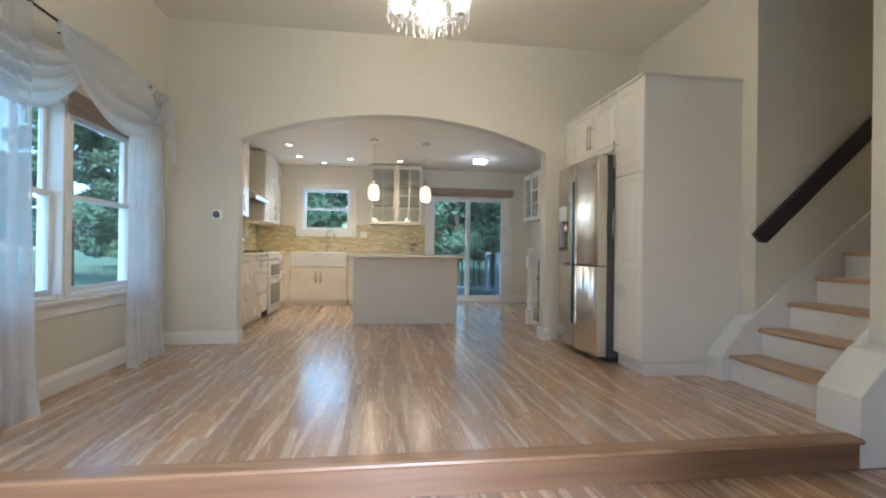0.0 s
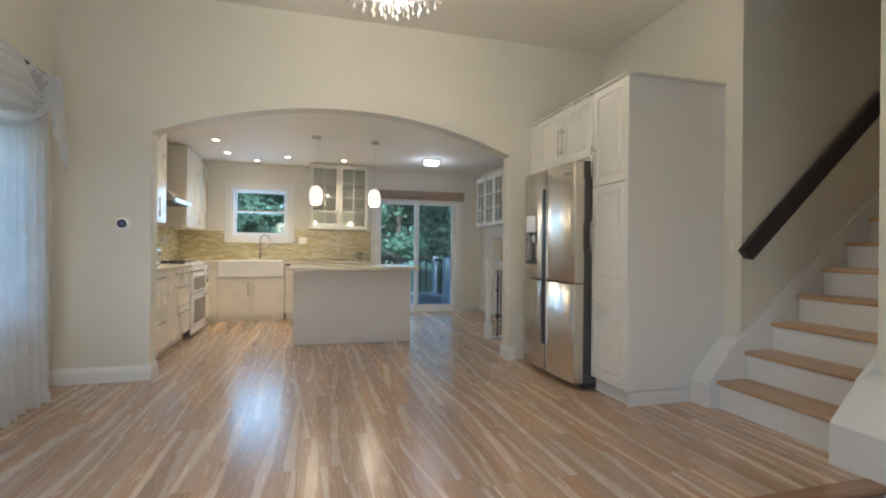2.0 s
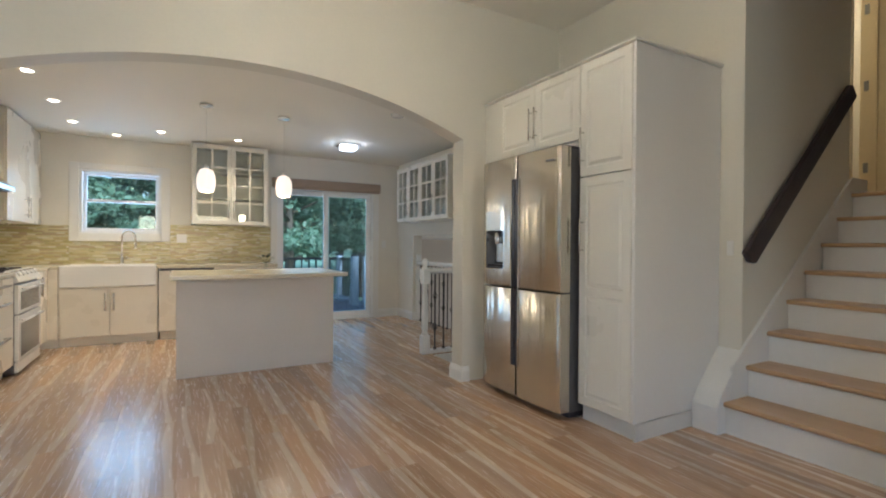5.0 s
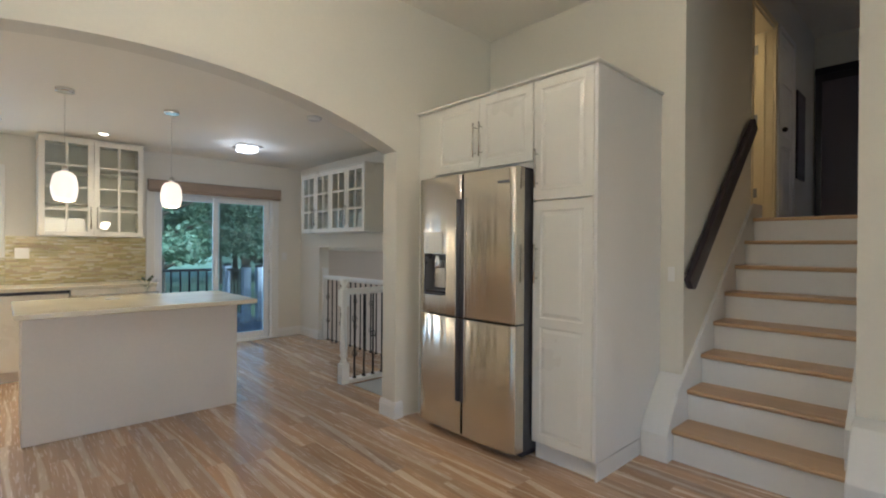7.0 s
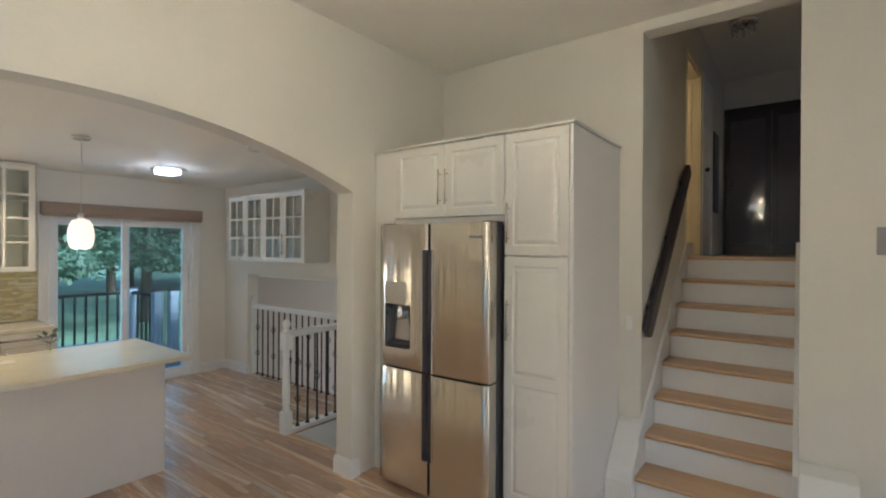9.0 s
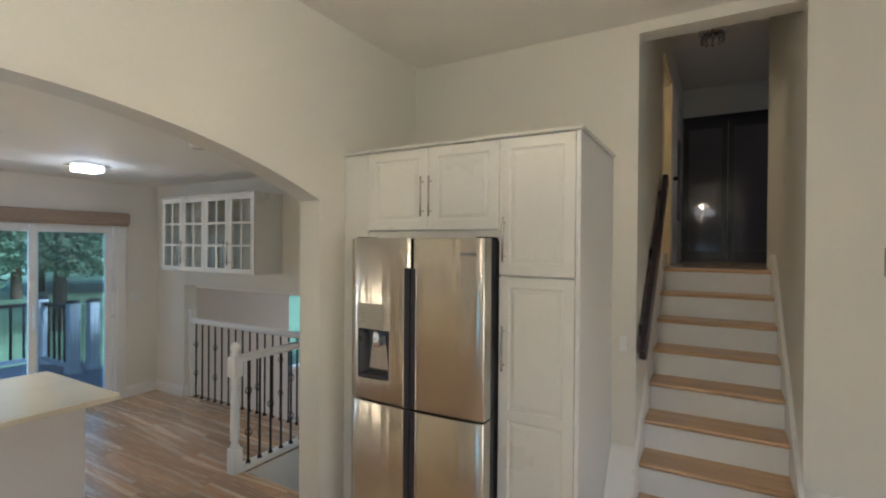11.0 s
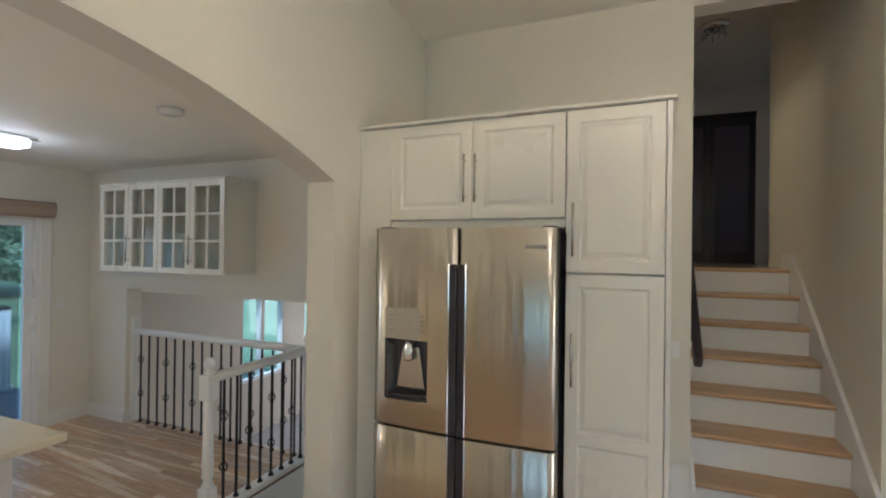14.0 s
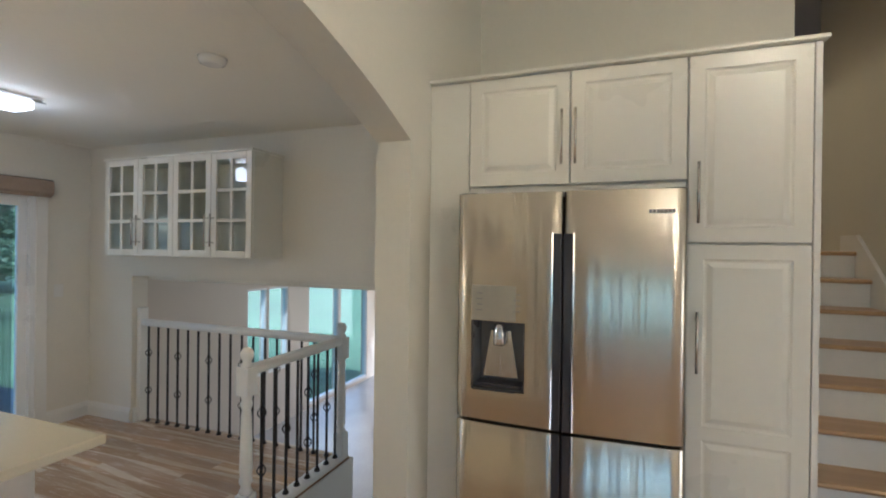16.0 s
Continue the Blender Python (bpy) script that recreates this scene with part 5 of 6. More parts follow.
# ---- backsplash mosaic ----
def mosaic_mat():
    m = bpy.data.materials.new("glass_stone_mosaic")
    m.use_nodes = True
    n, l = m.node_tree.nodes, m.node_tree.links
    b = n["Principled BSDF"]
    g = n.new("ShaderNodeNewGeometry")
    ramp = n.new("ShaderNodeValToRGB")
    ramp.color_ramp.interpolation = "CONSTANT"
    e = ramp.color_ramp.elements
    cols = [(0.60, 0.50, 0.26), (0.68, 0.62, 0.40), (0.53, 0.47, 0.23), (0.74, 0.70, 0.54), (0.57, 0.52, 0.27), (0.50, 0.39, 0.23), (0.66, 0.58, 0.32)]
    e[0].color, e[1].position, e[1].color = (*cols[0], 1), 1 / 7, (*cols[1], 1)
    for i in range(2, 7):
        e.new(i / 7).color = (*cols[i], 1)
    l.new(g.outputs["Random Per Island"], ramp.inputs[0])
    l.new(ramp.outputs[0], b.inputs["Base Color"])
    rr = n.new("ShaderNodeMapRange")
    rr.inputs[3].default_value, rr.inputs[4].default_value = 0.08, 0.45
    l.new(g.outputs["Random Per Island"], rr.inputs[0])
    l.new(rr.outputs[0], b.inputs["Roughness"])
    return m


def mosaic(verts, faces, u0, u1, z0, z1, facing, face, rnd):
    at = face_map(facing, face)
    h = 0.0185
    z = z0
    while z < z1 - 0.006:
        top = min(z + h, z1)
        u = u0 - rnd.uniform(0, 0.08)
        while u < u1:
            w = rnd.choice((0.05, 0.075, 0.10, 0.14))
            a, b = max(u, u0), min(u + w, u1)
            if b - a > 0.008:
                t = 0.007 + rnd.uniform(0, 0.0018)
                i = len(verts)
                for dp, q in ((0.002, 0.0008), (t, 0.0014)):
                    verts.extend([at(a + q, dp, z + q), at(b - q, dp, z + q), at(b - q, dp, top - q), at(a + q, dp, top - q)])
                fl_ = [(i + 4, i + 5, i + 6, i + 7), (i, i + 1, i + 5, i + 4), (i + 1, i + 2, i + 6, i + 5), (i + 2, i + 3, i + 7, i + 6), (i + 3, i, i + 4, i + 7)]
                faces.extend(f[::-1] if facing == "+x" else f for f in fl_)
            u += w
        z += h


vs, fs = [], []
rnd = random.Random(3)
mosaic(vs, fs, XW + 0.01, -1.236, 0.9125, 1.389, "-y", YN, rnd)
mosaic(vs, fs, -1.236, -0.164, 0.9125, 1.198, "-y", YN, rnd)
mosaic(vs, fs, -0.164, 1.108, 0.9125, 1.428, "-y", YN, rnd)
mosaic(vs, fs, 5.45, 6.98, 0.9125, 1.389, "+x", XW, rnd)
mosaic(vs, fs, 6.98, 7.76, 0.93, 1.655, "+x", XW, rnd)
mosaic(vs, fs, 7.76, YN - 0.012, 0.9125, 1.389, "+x", XW, rnd)
me = bpy.data.meshes.new("mosaic_tiles")
me.from_pydata(vs, [], fs)
me.materials.append(mosaic_mat())
tiles = tagged(new("mosaic_tiles", me), "strip mosaic backsplash in honey, sage and cream glass", "tile", kind="stuff")
structure("backsplash_grout", boxes((XW + 0.003, 1.108, YN - 0.0021, YN - 0.0001, 0.90, 1.196), (XW + 0.003, -1.237, YN - 0.002, YN - 0.0002, 1.196, 1.389), (-0.163, 1.108, YN - 0.002, YN - 0.0002, 1.196, 1.428), (XW + 0.0001, XW + 0.0021, 5.45, YN - 0.003, 0.90, 1.389)), mat("pale_grout", (0.5, 0.46, 0.36), 0.8), "pale grout bed of the backsplash")


def wall_plate(at, facing, w, h, colour, label, name="socket_plate", slots=2):
    x, y, z = at
    face = {"-y": y, "+x": x, "-x": x}[facing]
    u = x if facing == "-y" else y
    root = thing(name, at, label, "socket" if "socket" in name else "switch")
    fm = face_map(facing, face)
    def bx(u0, u1, w0, w1, z0, z1, bev):
        p, q = fm(u0, w0, z0), fm(u1, w1, z1)
        return box(bmesh.new(), min(p[0], q[0]), max(p[0], q[0]), min(p[1], q[1]), max(p[1], q[1]), z0, z1, bevel=bev)
    part("plate", bx(u - w / 2, u + w / 2, 0.0005, 0.007, z - h / 2, z + h / 2, 0.002), colour, root)
    for k in range(slots):
        uu = u + (k - (slots - 1) / 2) * w / slots
        part("insert", bx(uu - 0.015, uu + 0.015, 0.0072, 0.0095, z - 0.032, z + 0.032, 0.001), colour, root)


wall_plate((-0.03, YN - 0.009, 1.245), "-y", 0.12, 0.115, ENAMEL, "white double socket plate on the mosaic backsplash")
wall_plate((XW + 0.009, 8.30, 1.21), "+x", 0.17, 0.115, ENAMEL, "white socket plate on the mosaic backsplash")
wall_plate((XE, 2.25, 1.735), "-x", 0.13, 0.15, GREYP, "grey wall plate beside the stair opening", "switch_plate", 1)
wall_plate((XE, 3.60, 1.17), "-x", 0.045, 0.10, TRIM, "small white wall plate beside the pantry", "switch_plate", 1)
wall_plate((2.884, YN, 1.187), "-y", 0.075, 0.115, ENAMEL, "white light switch plate beside the patio door", "switch_plate", 1)
th = thing("thermostat", (-1.404, YA0, 1.31), "round dark thermostat on a white plate", "thermostat")
part("plate", boxes((-1.455, -1.353, YA0 - 0.006, YA0 - 0.0005, 1.262, 1.358), bevel=0.002), ENAMEL, th)
for r0, w0, w1, mt, nm in ((0.040, 0.0065, 0.022, CHROME, "ring"), (0.036, 0.0225, 0.026, DARK, "dial")):
    bm = bmesh.new()
    tube(bm, [(-1.404, YA0 - w0, 1.31), (-1.404, YA0 - w1, 1.31)], r0, 28)
    part(nm, bm, mt, th)
part("screen", boxes((-1.415, -1.393, YA0 - 0.0275, YA0 - 0.0265, 1.302, 1.318)), glow_mat("thermostat_screen", (0.1, 0.13, 0.3), 0.05), th)

# small things in the kitchen
tr = thing("toaster", (-1.62, 6.62, 0.912), "small silver toaster on the kitchen worktop", "toaster")
part("body", boxes((-1.76, -1.50, 6.50, 6.68, 0.925, 1.10), bevel=0.025, segs=3), STEEL_H, tr)
part("foot_plate", boxes((-1.75, -1.51, 6.51, 6.67, 0.9125, 0.926)), DARK, tr)
part("lever", boxes((-1.50, -1.475, 6.575, 6.605, 1.03, 1.045), bevel=0.003), DARK, tr)
pt = thing("potted_plant", (0.80, 7.0, 0.915), "small plant cutting in a clear glass on the island", "plant")
part("vase", lathe(bmesh.new(), (0.72, 6.96, 0.915), [(0.018, 0), (0.022, 0.004), (0.023, 0.05), (0.024, 0.075)], 16), CABGLASS, pt)
LEAF = mat("house_plant_leaf", (0.05, 0.07, 0.03), 0.4, vary=0.3)
for k in range(7):
    a = k * 2.4
    p_ = Vector((0.72, 6.96, 0.98))
    tip = p_ + Vector((math.cos(a) * 0.05, math.sin(a) * 0.04, 0.03 + 0.012 * (k % 4)))
    part("stem", tube(bmesh.new(), [(0.72, 6.96, 0.925), p_, tip], 0.002, 5), LEAF, pt)
    bm = bmesh.new()
    dv = (tip - p_).normalized()
    sv = dv.cross(Vector((0, 0, 1))).normalized() * 0.022
    q = [bm.verts.new(v) for v in (tip, tip + dv * 0.02 + sv, tip + dv * 0.058 + Vector((0, 0, -0.008)), tip + dv * 0.02 - sv)]
    c_ = bm.verts.new(tip + dv * 0.022 + Vector((0, 0, 0.005)))
    for i in range(4):
        bm.faces.new((q[i], q[(i + 1) % 4], c_))
    part("leaf", bm, LEAF, pt)
ds = thing("soap_dish", (0.55, 6.75, 0.915), "small flat white dish on the island worktop", "dish")
part("dish", lathe(bmesh.new(), (0.45, 6.78, 0.9152), [(0.035, 0), (0.05, 0.004), (0.052, 0.007), (0.045, 0.005)], 24), ENAMEL, ds)
fv = thing("floor_vent", (1.5, 8.85, 0), "cream metal floor register in front of the patio door", "vent")
part("frame", boxes((1.35, 1.65, 8.83, 8.93, 0.001, 0.006), bevel=0.001), CREAM, fv)
for k in range(9):
    part("slat", boxes((1.375 + k * 0.029, 1.392 + k * 0.029, 8.845, 8.915, 0.0062, 0.0085)), CREAM, fv)

# ---- chandelier ----
CX, CY, CZ = 0.53, 3.45, 2.52
ch = thing("chandelier", (CX, CY, ZC), "crystal chandelier with white glass shades, lit, under the ceiling", "lamp")
part("canopy", lathe(bmesh.new(), (CX, CY, ZC - 0.05), [(0.02, 0.0), (0.05, 0.01), (0.065, 0.03), (0.065, 0.049)], 24), CHROME, ch)
part("stem", lathe(bmesh.new(), (CX, CY, CZ + 0.12), [(0.012, 0.0), (0.03, 0.03), (0.014, 0.07), (0.025, 0.12), (0.009, 0.17), (0.008, ZC - CZ - 0.165)], 16), CHROME, ch)
SHADE = glow_mat("shade_glass", (1.0, 0.93, 0.84), 1.7)
for k in range(6):
    a = 2 * math.pi * k / 6 + 0.3
    c_, s_ = math.cos(a), math.sin(a)
    arm = part("arm", tube(bmesh.new(), [(CX + c_ * r_, CY + s_ * r_, CZ + z_) for r_, z_ in ((0.02, 0.20), (0.09, 0.13), (0.17, 0.10), (0.23, 0.12), (0.25, 0.16))], 0.007, 8), CHROME, ch)
    px_, py_ = CX + c_ * 0.25, CY + s_ * 0.25
    part("cup", lathe(bmesh.new(), (px_, py_, CZ + 0.145), [(0.012, 0), (0.035, 0.012), (0.038, 0.02)], 14), CHROME, arm)
    part("shade", lathe(bmesh.new(), (px_, py_, CZ + 0.165), [(0.02, 0.0), (0.052, 0.018), (0.066, 0.05), (0.068, 0.09), (0.055, 0.13), (0.045, 0.15)], 18), SHADE, arm, "lit white glass shade")
drop_mesh = bpy.data.meshes.new("crystal_drop")
bm = lathe(bmesh.new(), (0, 0, -0.05), [(0.002, 0), (0.011, 0.012), (0.009, 0.022), (0.002, 0.042), (0.004, 0.046), (0.001, 0.05)], 6)
bm.to_mesh(drop_mesh)
bm.free()
drop_mesh.materials.append(CRYST)
bead_mesh = bpy.data.meshes.new("crystal_bead")
bm = lathe(bmesh.new(), (0, 0, -0.014), [(0.002, 0), (0.007, 0.006), (0.002, 0.013)], 6)
bm.to_mesh(bead_mesh)
bm.free()
bead_mesh.materials.append(CRYST)
for ring_r, cnt, z_, strand in ((0.28, 24, 0.12, 3), (0.19, 18, 0.09, 3), (0.11, 12, 0.075, 5), (0.05, 7, 0.07, 7)):
    for k in range(cnt):
        a = 2 * math.pi * k / cnt
        x_, y_ = CX + ring_r * math.cos(a), CY + ring_r * math.sin(a)
        for j in range(strand):
            o = new("crystal_bead", bead_mesh)
            o.parent, o.matrix_parent_inverse = ch, ch.matrix_basis.inverted()
            o.location = (x_, y_, CZ + z_ + (strand - j) * 0.015 - 0.02)
        o = new("crystal_drop", drop_mesh)
        o.parent, o.matrix_parent_inverse = ch, ch.matrix_basis.inverted()
        o.location = (x_, y_, CZ + z_ - 0.02)
for rr_, zz_ in ((0.28, 0.175), (0.19, 0.145), (0.11, 0.155)):
    part("ring", tube(bmesh.new(), [(CX + rr_ * math.cos(2 * math.pi * k / 32), CY + rr_ * math.sin(2 * math.pi * k / 32), CZ + zz_ - 0.02) for k in range(33)], 0.004, 6), CHROME, ch)

# ---- curtains ----
def sheer_mat(name, low, high):
    m = bpy.data.materials.new(name)
    m.use_nodes = True
    n, l = m.node_tree.nodes, m.node_tree.links
    n.remove(n["Principled BSDF"])
    tp, df, tl, m1, m2, w = n.new("ShaderNodeBsdfTransparent"), n.new("ShaderNodeBsdfDiffuse"), n.new("ShaderNodeBsdfTranslucent"), n.new("ShaderNodeMixShader"), n.new("ShaderNodeMixShader"), n.new("ShaderNodeTexNoise")
    df.inputs[0].default_value = (0.86, 0.85, 0.84, 1)
    tl.inputs[0].default_value = (0.78, 0.84, 0.93, 1)
    m1.inputs[0].default_value = 0.62
    co = n.new("ShaderNodeTexCoord")
    l.new(co.outputs["Object"], w.inputs["Vector"])
    w.inputs["Scale"].default_value = 7
    rr = n.new("ShaderNodeMapRange")
    rr.inputs[3].default_value, rr.inputs[4].default_value = low, high
    l.new(w.outputs[0], rr.inputs[0])
    l.new(rr.outputs[0], m2.inputs[0])
    l.new(df.outputs[0], m1.inputs[1])
    l.new(tl.outputs[0], m1.inputs[2])
    l.new(tp.outputs[0], m2.inputs[1])
    l.new(m1.outputs[0], m2.inputs[2])
    l.new(m2.outputs[0], n["Material Output"].inputs[0])
    return m


SHEER = sheer_mat("white_sheer_voile", 0.56, 0.74)
SCARF = sheer_mat("white_scarf_voile", 0.86, 0.95)


def surface(nu, nv, fn):
    bm = bmesh.new()
    g = [[bm.verts.new(fn(i / nu, j / nv)) for j in range(nv + 1)] for i in range(nu + 1)]
    for i in range(nu):
        for j in range(nv):
            bm.faces.new((g[i][j], g[i + 1][j], g[i + 1][j + 1], g[i][j + 1])).smooth = True
    return bm


RODX, RODZ = XW + 0.11, 2.375
cu = thing("curtain_rod", (RODX, 3.62, RODZ), "thin black curtain rod over the dining window", "curtain rod")
part("rod", tube(bmesh.new(), [(RODX, 2.20, RODZ), (RODX, 5.04, RODZ)], 0.009, 10), IRON, cu)
for y in (2.20, 5.04):
    part("finial", lathe(bmesh.new(), (RODX, y, RODZ - 0.014), [(0.004, 0), (0.016, 0.006), (0.016, 0.022), (0.004, 0.028)], 12), IRON, cu)
for y in (2.3, 3.62, 4.95):
    part("bracket", tube(bmesh.new(), [(XW + 0.001, y, RODZ), (RODX, y, RODZ)], 0.006, 8), IRON, cu)


def sheer_panel(y0, y1, top, floor, seed, folds):
    rnd_ = random.Random(seed)
    ph = [rnd_.uniform(0, 6.3) for _ in range(5)]
    def fn(u, v):
        z = top + (floor - top) * v
        y = y0 + (y1 - y0) * u + 0.02 * math.sin(3 * v + ph[0]) * v + 0.05 * v * v * (u - 0.5)
        amp = 0.022 + 0.022 * v
        x = RODX + 0.012 + amp * math.sin(2 * math.pi * folds * u + ph[1] + 0.5 * math.sin(2.2 * v + ph[2])) + 0.012 * math.sin(2 * math.pi * folds * 2.3 * u + ph[3]) + 0.03 * v * v
        if v > 0.97:
            x += 0.02 * math.sin(9 * u + ph[4])
        return (x, y, z)
    return surface(int(folds * 14), 40, fn)


for y0, y1, sd_, fo, lb in ((2.30, 3.20, 5, 8, "gathered white sheer curtain reaching the floor"), (4.30, 4.86, 8, 5, "narrow white sheer curtain bunched beside the window")):
    c = thing("sheer_curtain", (RODX, (y0 + y1) / 2, 0), lb, "curtain", "dining curtains")
    part("fabric", sheer_panel(y0, y1, RODZ - 0.03, 0.004, sd_, fo), SHEER, c)
sw = thing("scarf_swag", (RODX, 3.62, RODZ), "white sheer scarf draped in swags over the curtain rod", "curtain")
for a, b_, sag0, sag1, off in ((2.25, 3.80, 0.26, 0.64, 0.045), (3.42, 5.02, 0.20, 0.55, 0.075)):
    def swag(u, v, a=a, b_=b_, sag0=sag0, sag1=sag1, off=off):
        k = 4 * u * (1 - u)
        if off > 0.05:
            top_ = 0.015 + 0.17 * math.exp(-((u - 0.80) / 0.10) ** 2)
            k = 4 * u ** 0.85 * (1 - u ** 0.85)
            sag = top_ / max(k ** 0.8, 0.12) * (1 - v) + sag1 * v
        else:
            sag = sag0 + (sag1 - sag0) * v
        gather = 0.10 * v * (1 - k)
        y = a + (b_ - a) * u
        z = RODZ + 0.012 - sag * k ** 0.8 - gather * 0.6
        x = RODX + off * (0.3 + 0.7 * k) + 0.026 * math.sin(2 * math.pi * 4.2 * v + 2.6 * u + off * 20) * (0.35 + 0.65 * k) + 0.006 * math.sin(31 * v + 9 * u)
        return (x, y, z)
    part("swag", surface(36, 44, swag), SCARF, sw)
def tail(u, v):
    z = RODZ + 0.012 - (0.34 + 0.36 * u) * v
    y = 4.84 + 0.20 * u + 0.05 * v * u
    return (RODX + 0.03 + 0.022 * math.sin(2 * math.pi * 2.6 * u) + 0.03 * v, y, z)
part("tail", surface(30, 20, tail), SCARF, sw)
def wrap(u, v, a, b_):
    r_ = 0.026 + 0.010 * math.sin(9 * u + 2.2 * math.sin(5 * u)) + 0.006 * math.sin(8 * math.pi * v + 11 * u)
    return (RODX + 0.008 + r_ * math.cos(2 * math.pi * v), a + (b_ - a) * u, RODZ - 0.012 + r_ * 1.5 * math.sin(2 * math.pi * v) - 0.03 * math.sin(math.pi * u))
part("wrapped_fold", surface(20, 16, lambda u, v: wrap(u, v, 4.62, 5.0)), SCARF, sw)
rb = thing("roman_blind", (XW + 0.03, 4.18, 1.86), "folded taupe roman blind behind the scarf", "blind")
for k in range(3):
    part("fold", boxes((XW + 0.021, XW + 0.034 + 0.008 * k, 3.70, 4.65, 1.875 + 0.05 * k, 1.93 + 0.05 * k), bevel=0.004), BLIND, rb)

# ---- outdoors ----
def grass_mat():
    m = mat("lawn", (0.14, 0.215, 0.12), 0.9, vary=0.35, grain=3.0, large=0.25, bump=0.5, bump_scale=30)
    return m


structure("ground", boxes((-160, 160, 9.7, 220, -1.45, -1.25), (-160, -2.3, -60, 9.7, -1.45, -0.75 - 0.5), (9.8, 160, -60, 9.7, -1.45, -1.25), (-2.3, 9.8, -60, -2.5, -1.45, -1.25)), grass_mat(), "mown green lawn around the house")
DECKM = mat("painted_deck", (0.24, 0.25, 0.28), 0.6, vary=0.12, grain=12, bump=0.15, bump_scale=60)
deck = thing("deck", (1.8, 10.7, -0.1), "grey painted wooden deck outside the patio door", "deck")
for k in range(20):
    y = YN + 0.17 + k * 0.148
    part("deck_board", boxes((-0.6, 3.28 if y < 9.6 else 3.46, y, y + 0.142, -0.085, -0.05), bevel=0.003), DECKM, deck)
for x in (-0.4, 1.5, 3.3):
    part("deck_post", boxes((x - 0.06, x + 0.06, 11.8, 11.92, -1.25, -0.085)), DECKM, deck)
WPOST = mat("white_deck_post", (0.70, 0.74, 0.78), 0.45, vary=0.03)
def deck_rail(name, a, b_, label):
    root = thing(name, (*a, -0.05), label, "railing", "deck railings")
    av, bv = Vector((*a, 0)), Vector((*b_, 0))
    L = (bv - av).length
    dv = (bv - av).normalized()
    def beam(z0, z1, w):
        s_ = Vector((-dv.y, dv.x, 0)) * w
        bm = bmesh.new()
        q = [bm.verts.new(p + Vector((0, 0, z))) for z in (z0, z1) for p in (av - s_, bv - s_, bv + s_, av + s_)]
        for f in ((3, 2, 1, 0), (4, 5, 6, 7), (0, 1, 5, 4), (1, 2, 6, 5), (2, 3, 7, 6), (3, 0, 4, 7)):
            bm.faces.new([q[i] for i in f])
        return bm
    part("top_rail", beam(0.85, 0.90, 0.03), IRON, root)
    part("bottom_rail", beam(0.02, 0.08, 0.03), WPOST, root, "white bottom rail")
    n_ = int(L / 0.15)
    for k in range(1, n_):
        p = av + dv * (L * k / n_)
        part("picket", boxes((p.x - 0.014, p.x + 0.014, p.y - 0.014, p.y + 0.014, 0.07, 0.85)), IRON, root)
    return root
deck_rail("deck_railing", (-0.5, 12.0), (2.98, 12.0), "dark metal railing at the far edge of the deck")
deck_rail("deck_railing", (3.05, 11.08), (3.05, 11.93), "dark metal railing along the side of the deck")
for x, y in ((3.05, 11.0), (3.30, 11.0), (3.05, 12.0), (-0.57, 12.0)):
    p_ = thing("deck_railing_post", (x, y, -0.05), "white square deck post with a black cap", "post", "deck posts")
    part("shaft", boxes((x - 0.065, x + 0.065, y - 0.065, y + 0.065, -0.05, 0.95), bevel=0.006), WPOST, p_)
    part("foot", boxes((x - 0.08, x + 0.08, y - 0.08, y + 0.08, -0.049, 0.02), bevel=0.006), WPOST, p_)
    part("cap", lathe(bmesh.new(), (x, y, 0.95), [(0.085, 0), (0.09, 0.012), (0.07, 0.035), (0.02, 0.05)], 4 * 4), IRON, p_)

BARK = mat("bark", (0.09, 0.065, 0.045), 0.9, vary=0.3, grain=14, bump=0.8, bump_scale=25)


def leaf_mat(name, colour):
    m = mat(name, colour, 0.5, vary=0.45, grain=1.5, large=0.5, bump=0.0)
    b = m.node_tree.nodes["Principled BSDF"]
    g = m.node_tree.nodes.new("ShaderNodeNewGeometry")
    hs = [n_ for n_ in m.node_tree.nodes if n_.type == "HUE_SAT"][0]
    r_ = m.node_tree.nodes.new("ShaderNodeMapRange")
    r_.inputs[3].default_value, r_.inputs[4].default_value = 0.475, 0.525
    m.node_tree.links.new(g.outputs["Random Per Island"], r_.inputs[0])
    m.node_tree.links.new(r_.outputs[0], hs.inputs["Hue"])
    nt_ = m.node_tree
    tl_, mx_ = nt_.nodes.new("ShaderNodeBsdfTranslucent"), nt_.nodes.new("ShaderNodeMixShader")
    mx_.inputs[0].default_value = 0.5
    nt_.links.new(hs.outputs[0], tl_.inputs[0])
    nt_.links.new(b.outputs[0], mx_.inputs[1])
    nt_.links.new(tl_.outputs[0], mx_.inputs[2])
    nt_.links.new(mx_.outputs[0], nt_.nodes["Material Output"].inputs[0])
    return m


LEAVES = leaf_mat("broad_leaves", (0.15, 0.22, 0.135))
NEEDLES = leaf_mat("dark_leaves", (0.11, 0.155, 0.115))


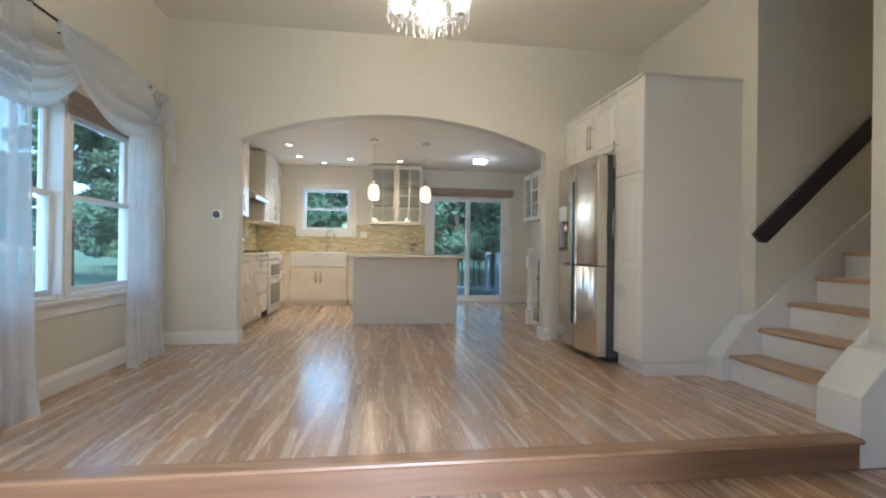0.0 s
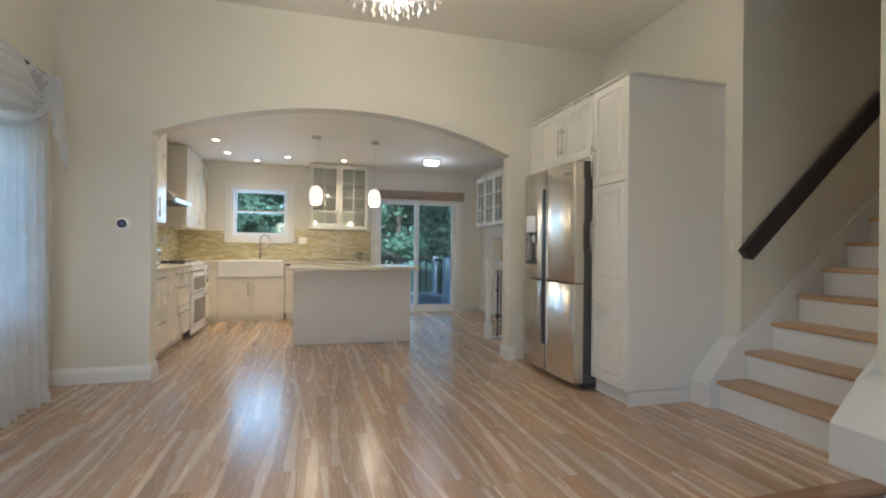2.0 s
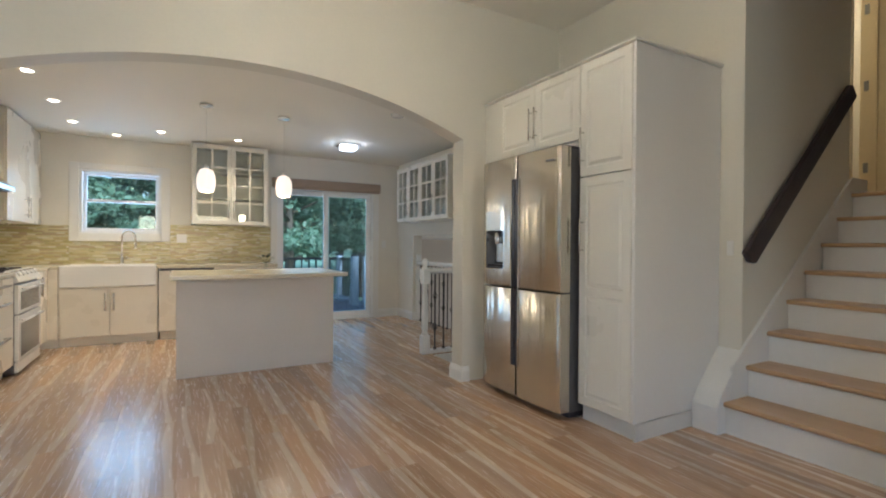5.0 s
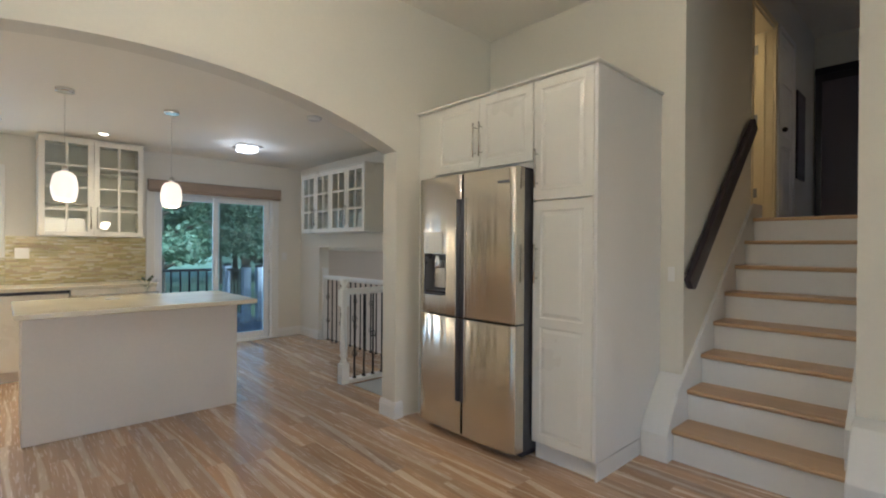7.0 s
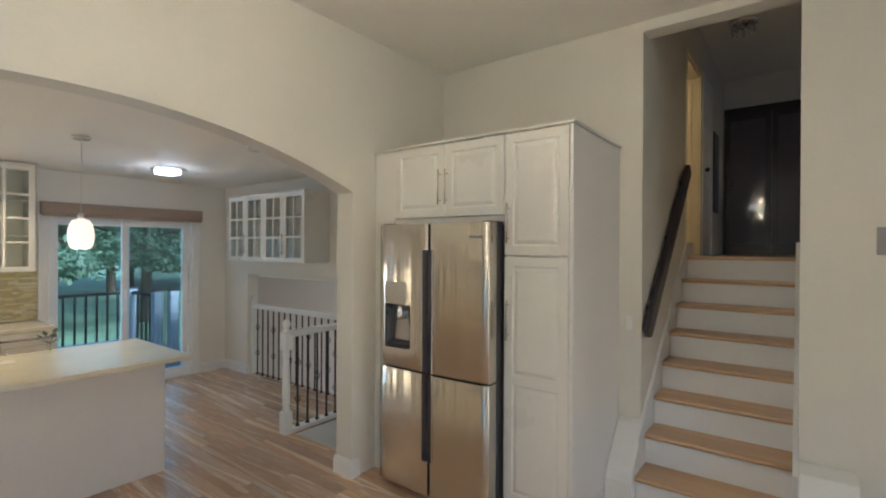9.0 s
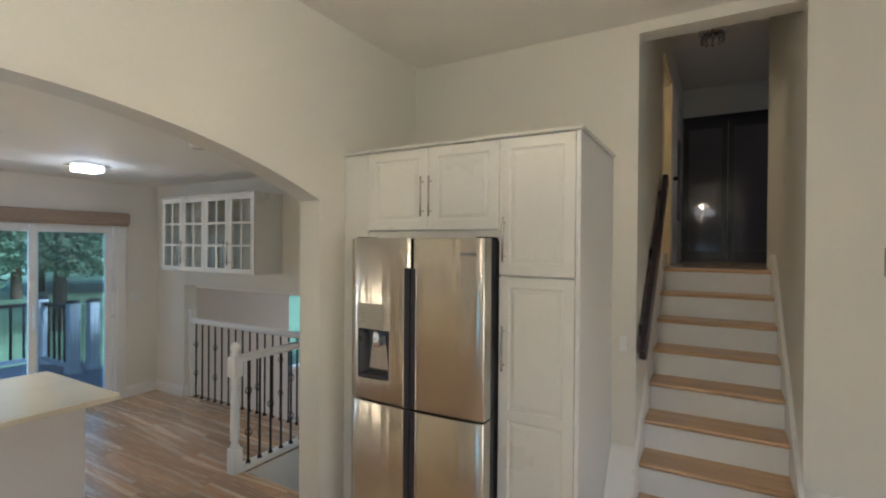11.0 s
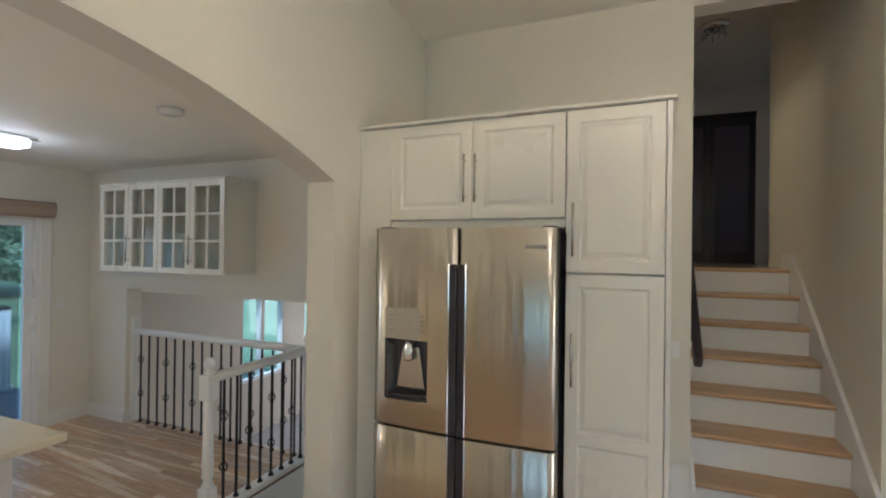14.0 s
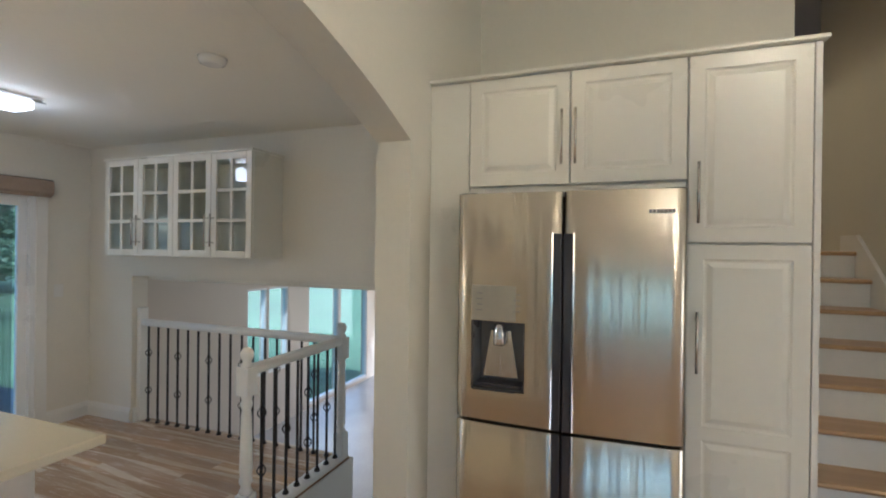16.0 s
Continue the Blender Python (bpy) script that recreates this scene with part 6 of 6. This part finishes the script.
def tree(x, y, height, spread, low, seed, leaves, size, label, lm=None, gz=-1.25):
    """A tapered trunk with limbs; leaf sprays hang about the limb ends."""
    rs = np.random.RandomState(seed)
    root = thing("tree", (x, y, gz), label, "tree", "garden trees")
    bm = bmesh.new()
    lean = rs.uniform(-0.25, 0.25, 2)
    trunk = [Vector((x + lean[0] * t * t, y + lean[1] * t * t, gz + height * 0.8 * t)) for t in np.linspace(0, 1, 8)]
    tube(bm, trunk, [0.022 * height * (1 - 0.85 * t) for t in np.linspace(0, 1, 8)], 9)
    ends = []
    nl = 26
    for k in range(nl):
        t = 0.22 + 0.75 * (k + 0.5) / nl
        p = trunk[0].lerp(trunk[-1], t)
        a = k * 2.4 + rs.uniform(-0.3, 0.3)
        reach = spread * (0.55 + 0.45 * math.sin(math.pi * min(1, 0.25 + 0.75 * t))) * rs.uniform(0.65, 1.05) * (1.15 - 0.6 * t)
        rise_ = reach * (0.45 - 0.75 * (1 - t)) + rs.uniform(-0.2, 0.3)
        q = p + Vector((math.cos(a) * reach, math.sin(a) * reach, rise_))
        q.z = max(q.z, low + 0.3)
        mid = p.lerp(q, 0.5) + Vector((0, 0, 0.18 * reach))
        tube(bm, [p, mid, q], [0.010 * height * (1 - t) + 0.02, 0.025, 0.012], 6)
        for f in (0.45, 0.65, 0.8, 0.92, 1.0):
            ends.append(((1 - f) ** 2 * p + 2 * f * (1 - f) * mid + f * f * q, 0.22 * spread * (0.6 + 0.5 * rs.rand())))
    part("trunk", bm, BARK, root)
    cen = np.array([tuple(e[0]) for e in ends])
    rad = np.array([e[1] for e in ends])
    pick = rs.randint(0, len(ends), leaves)
    off = rs.normal(size=(leaves, 3))
    off /= np.linalg.norm(off, axis=1)[:, None]
    pos = cen[pick] + off * (rad[pick] * rs.rand(leaves) ** 0.45)[:, None] * np.array([1.0, 1.0, 0.62])
    pos[:, 2] = np.maximum(pos[:, 2], low + rs.rand(leaves) * 0.5)
    d1 = rs.normal(size=(leaves, 3)) * np.array([1, 1, 0.5]) + np.array([0, 0, -0.35])
    d1 /= np.linalg.norm(d1, axis=1)[:, None]
    d2 = np.cross(d1, rs.normal(size=(leaves, 3)))
    d2 /= np.linalg.norm(d2, axis=1)[:, None]
    nrm = np.cross(d1, d2)
    s_ = (size * rs.uniform(0.6, 1.3, leaves))[:, None]
    v = np.stack([pos - d1 * s_, pos + d2 * s_ * 0.55 + nrm * s_ * 0.15, pos + d1 * s_, pos - d2 * s_ * 0.55 + nrm * s_ * 0.15], 1).reshape(-1, 3)
    i = np.arange(leaves)[:, None] * 4
    f = np.concatenate([i + np.array([0, 1, 2]), i + np.array([0, 2, 3])], 1).reshape(-1, 3)
    me_ = bpy.data.meshes.new("crown")
    me_.from_pydata(v.tolist(), [], f.tolist())
    me_.materials.append(lm or LEAVES)
    o = new("crown", me_)
    o.parent, o.matrix_parent_inverse = root, root.matrix_basis.inverted()
    return root


tree(3.6, 20.0, 9.5, 4.6, 0.75, 11, 20000, 0.105, "broad leafy shade tree behind the deck")
tree(7.5, 23.0, 10.5, 4.6, 0.6, 12, 18000, 0.12, "broad leafy tree on the lawn")
tree(-0.6, 25.0, 10.0, 4.8, 0.2, 13, 26000, 0.12, "tall leafy tree behind the kitchen")
tree(-4.2, 22.0, 7.2, 3.6, 0.0, 14, 26000, 0.10, "leafy tree seen through the kitchen window")
tree(-15.4, 27.0, 12.5, 4.3, -0.4, 15, 20000, 0.18, "leafy tree seen through the dining window")
tree(-21.0, 26.0, 10.5, 4.0, -0.6, 16, 14000, 0.2, "leafy tree beyond the side lawn")
tree(-24.0, 50.0, 9.0, 6.0, -1.0, 17, 9000, 0.3, "far tree at the edge of the lawn", NEEDLES)
tree(-12.0, 48.0, 6.5, 6.0, -1.0, 18, 9000, 0.3, "far tree at the edge of the lawn", NEEDLES)
tree(13.0, 40.0, 10.0, 6.0, -0.9, 19, 9000, 0.3, "far tree at the edge of the lawn", NEEDLES)
tree(27.0, 34.0, 10.0, 6.0, -0.9, 20, 9000, 0.3, "far tree at the edge of the lawn", NEEDLES)
for x_, y_, h_, sd_ in ((-8.0, 38.0, 11.0, 31), (-1.5, 41.0, 12.0, 32), (5.0, 38.0, 11.5, 33), (10.5, 36.0, 12.0, 34), (17.0, 33.0, 11.0, 35)):
    tree(x_, y_, h_, 5.6, -0.9, sd_, 20000, 0.20, "tall leafy tree in the wood behind the lawn", LEAVES)

# ---- lamps' light, window light and added fill ----
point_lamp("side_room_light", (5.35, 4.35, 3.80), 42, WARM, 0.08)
point_lamp("chandelier_glow", (CX, CY, CZ + 0.02), 33, WARM, 0.03)
point_lamp("chandelier_upward_glow", (CX + 0.05, CY, CZ + 0.40), 80, WARM, 0.03)
area_lamp("dining_daylight", (XW - 0.2, 3.62, 1.3), (0, 3.62, 1.2), 2.0, 1.25, 1.3)
area_lamp("patio_daylight", (1.95, YN + 0.25, 1.0), (1.95, 5, 0.8), 1.4, 1.9, 1.9)
area_lamp("living_daylight", (0.2, -2.3, 1.35), (0.2, 3, 1.0), 2.7, 1.4, 3.1)
area_lamp("sunroom_daylight", (7.2, 9.385, 0.2), (6.5, 6, -1.0), 3.2, 1.5, 8, (1.0, 0.93, 0.84))
# warm fill added from the east to brighten the beige sunroom wall
area_lamp("sunroom_east_fill", (9.58, 7.2, 0.25), (4.0, 7.6, 0.0), 3.0, 1.4, 11, (1.0, 0.92, 0.82))
area_lamp("kitchen_window_daylight", (-0.7, YN + 0.19, 1.69), (-0.7, 5, 1.3), 0.8, 0.74, 3.2)
# violet fill added to lift the dark hall; no window is known here
area_lamp("hall_violet_fill", (6.475, 0.52, 3.0), (6.0, 3.4, 2.7), 0.33, 0.95, 0.17, (0.78, 0.60, 1.0))

# ---- floor boards ----
def board_mesh(length, width, cache={}):
    key = (round(length, 2), round(width, 3))
    if key not in cache:
        b = box(bmesh.new(), 0.0001, width - 0.0001, 0.0001, key[0] - 0.0001, -0.012, 0.0, bevel=0.0004)
        me = bpy.data.meshes.new("floor_board")
        b.to_mesh(me)
        b.free()
        me.materials.append(FLOORW)
        cache[key] = me
    return cache[key]


def lay_boards(parent, x0, x1, y0, y1, z, width=0.112, length=1.2):
    rnd = random.Random(7)
    n = round((x1 - x0) / width)
    width = (x1 - x0) / n
    for i in range(n):
        y = y0
        first = round(rnd.uniform(0.25, length), 1)
        while y < y1 - 0.01:
            ln = min(first, y1 - y)
            if y1 - (y + ln) < 0.15:
                ln = y1 - y
            ob = new("floor_board", board_mesh(ln, width))
            ob.location = (x0 + i * width, y, z)
            ob.parent = parent
            y += ln
            first = length


main_floor = tagged(new("floor"), "glossy light brown laminate floor with pale streaks", kind="structure")
lay_boards(main_floor, XW, 2.30, YSTEP + 0.091, YN, 0.0)
lay_boards(main_floor, 2.30, XE, YSTEP + 0.091, YA1, 0.0)
lay_boards(main_floor, 2.30, XE + 0.15, 6.31, YN, 0.0)
low_floor = tagged(new("floor_landing"), "light brown laminate landing below the step", kind="structure")
lay_boards(low_floor, XW, XE, -2.2, YSTEP + 0.012, ZL)
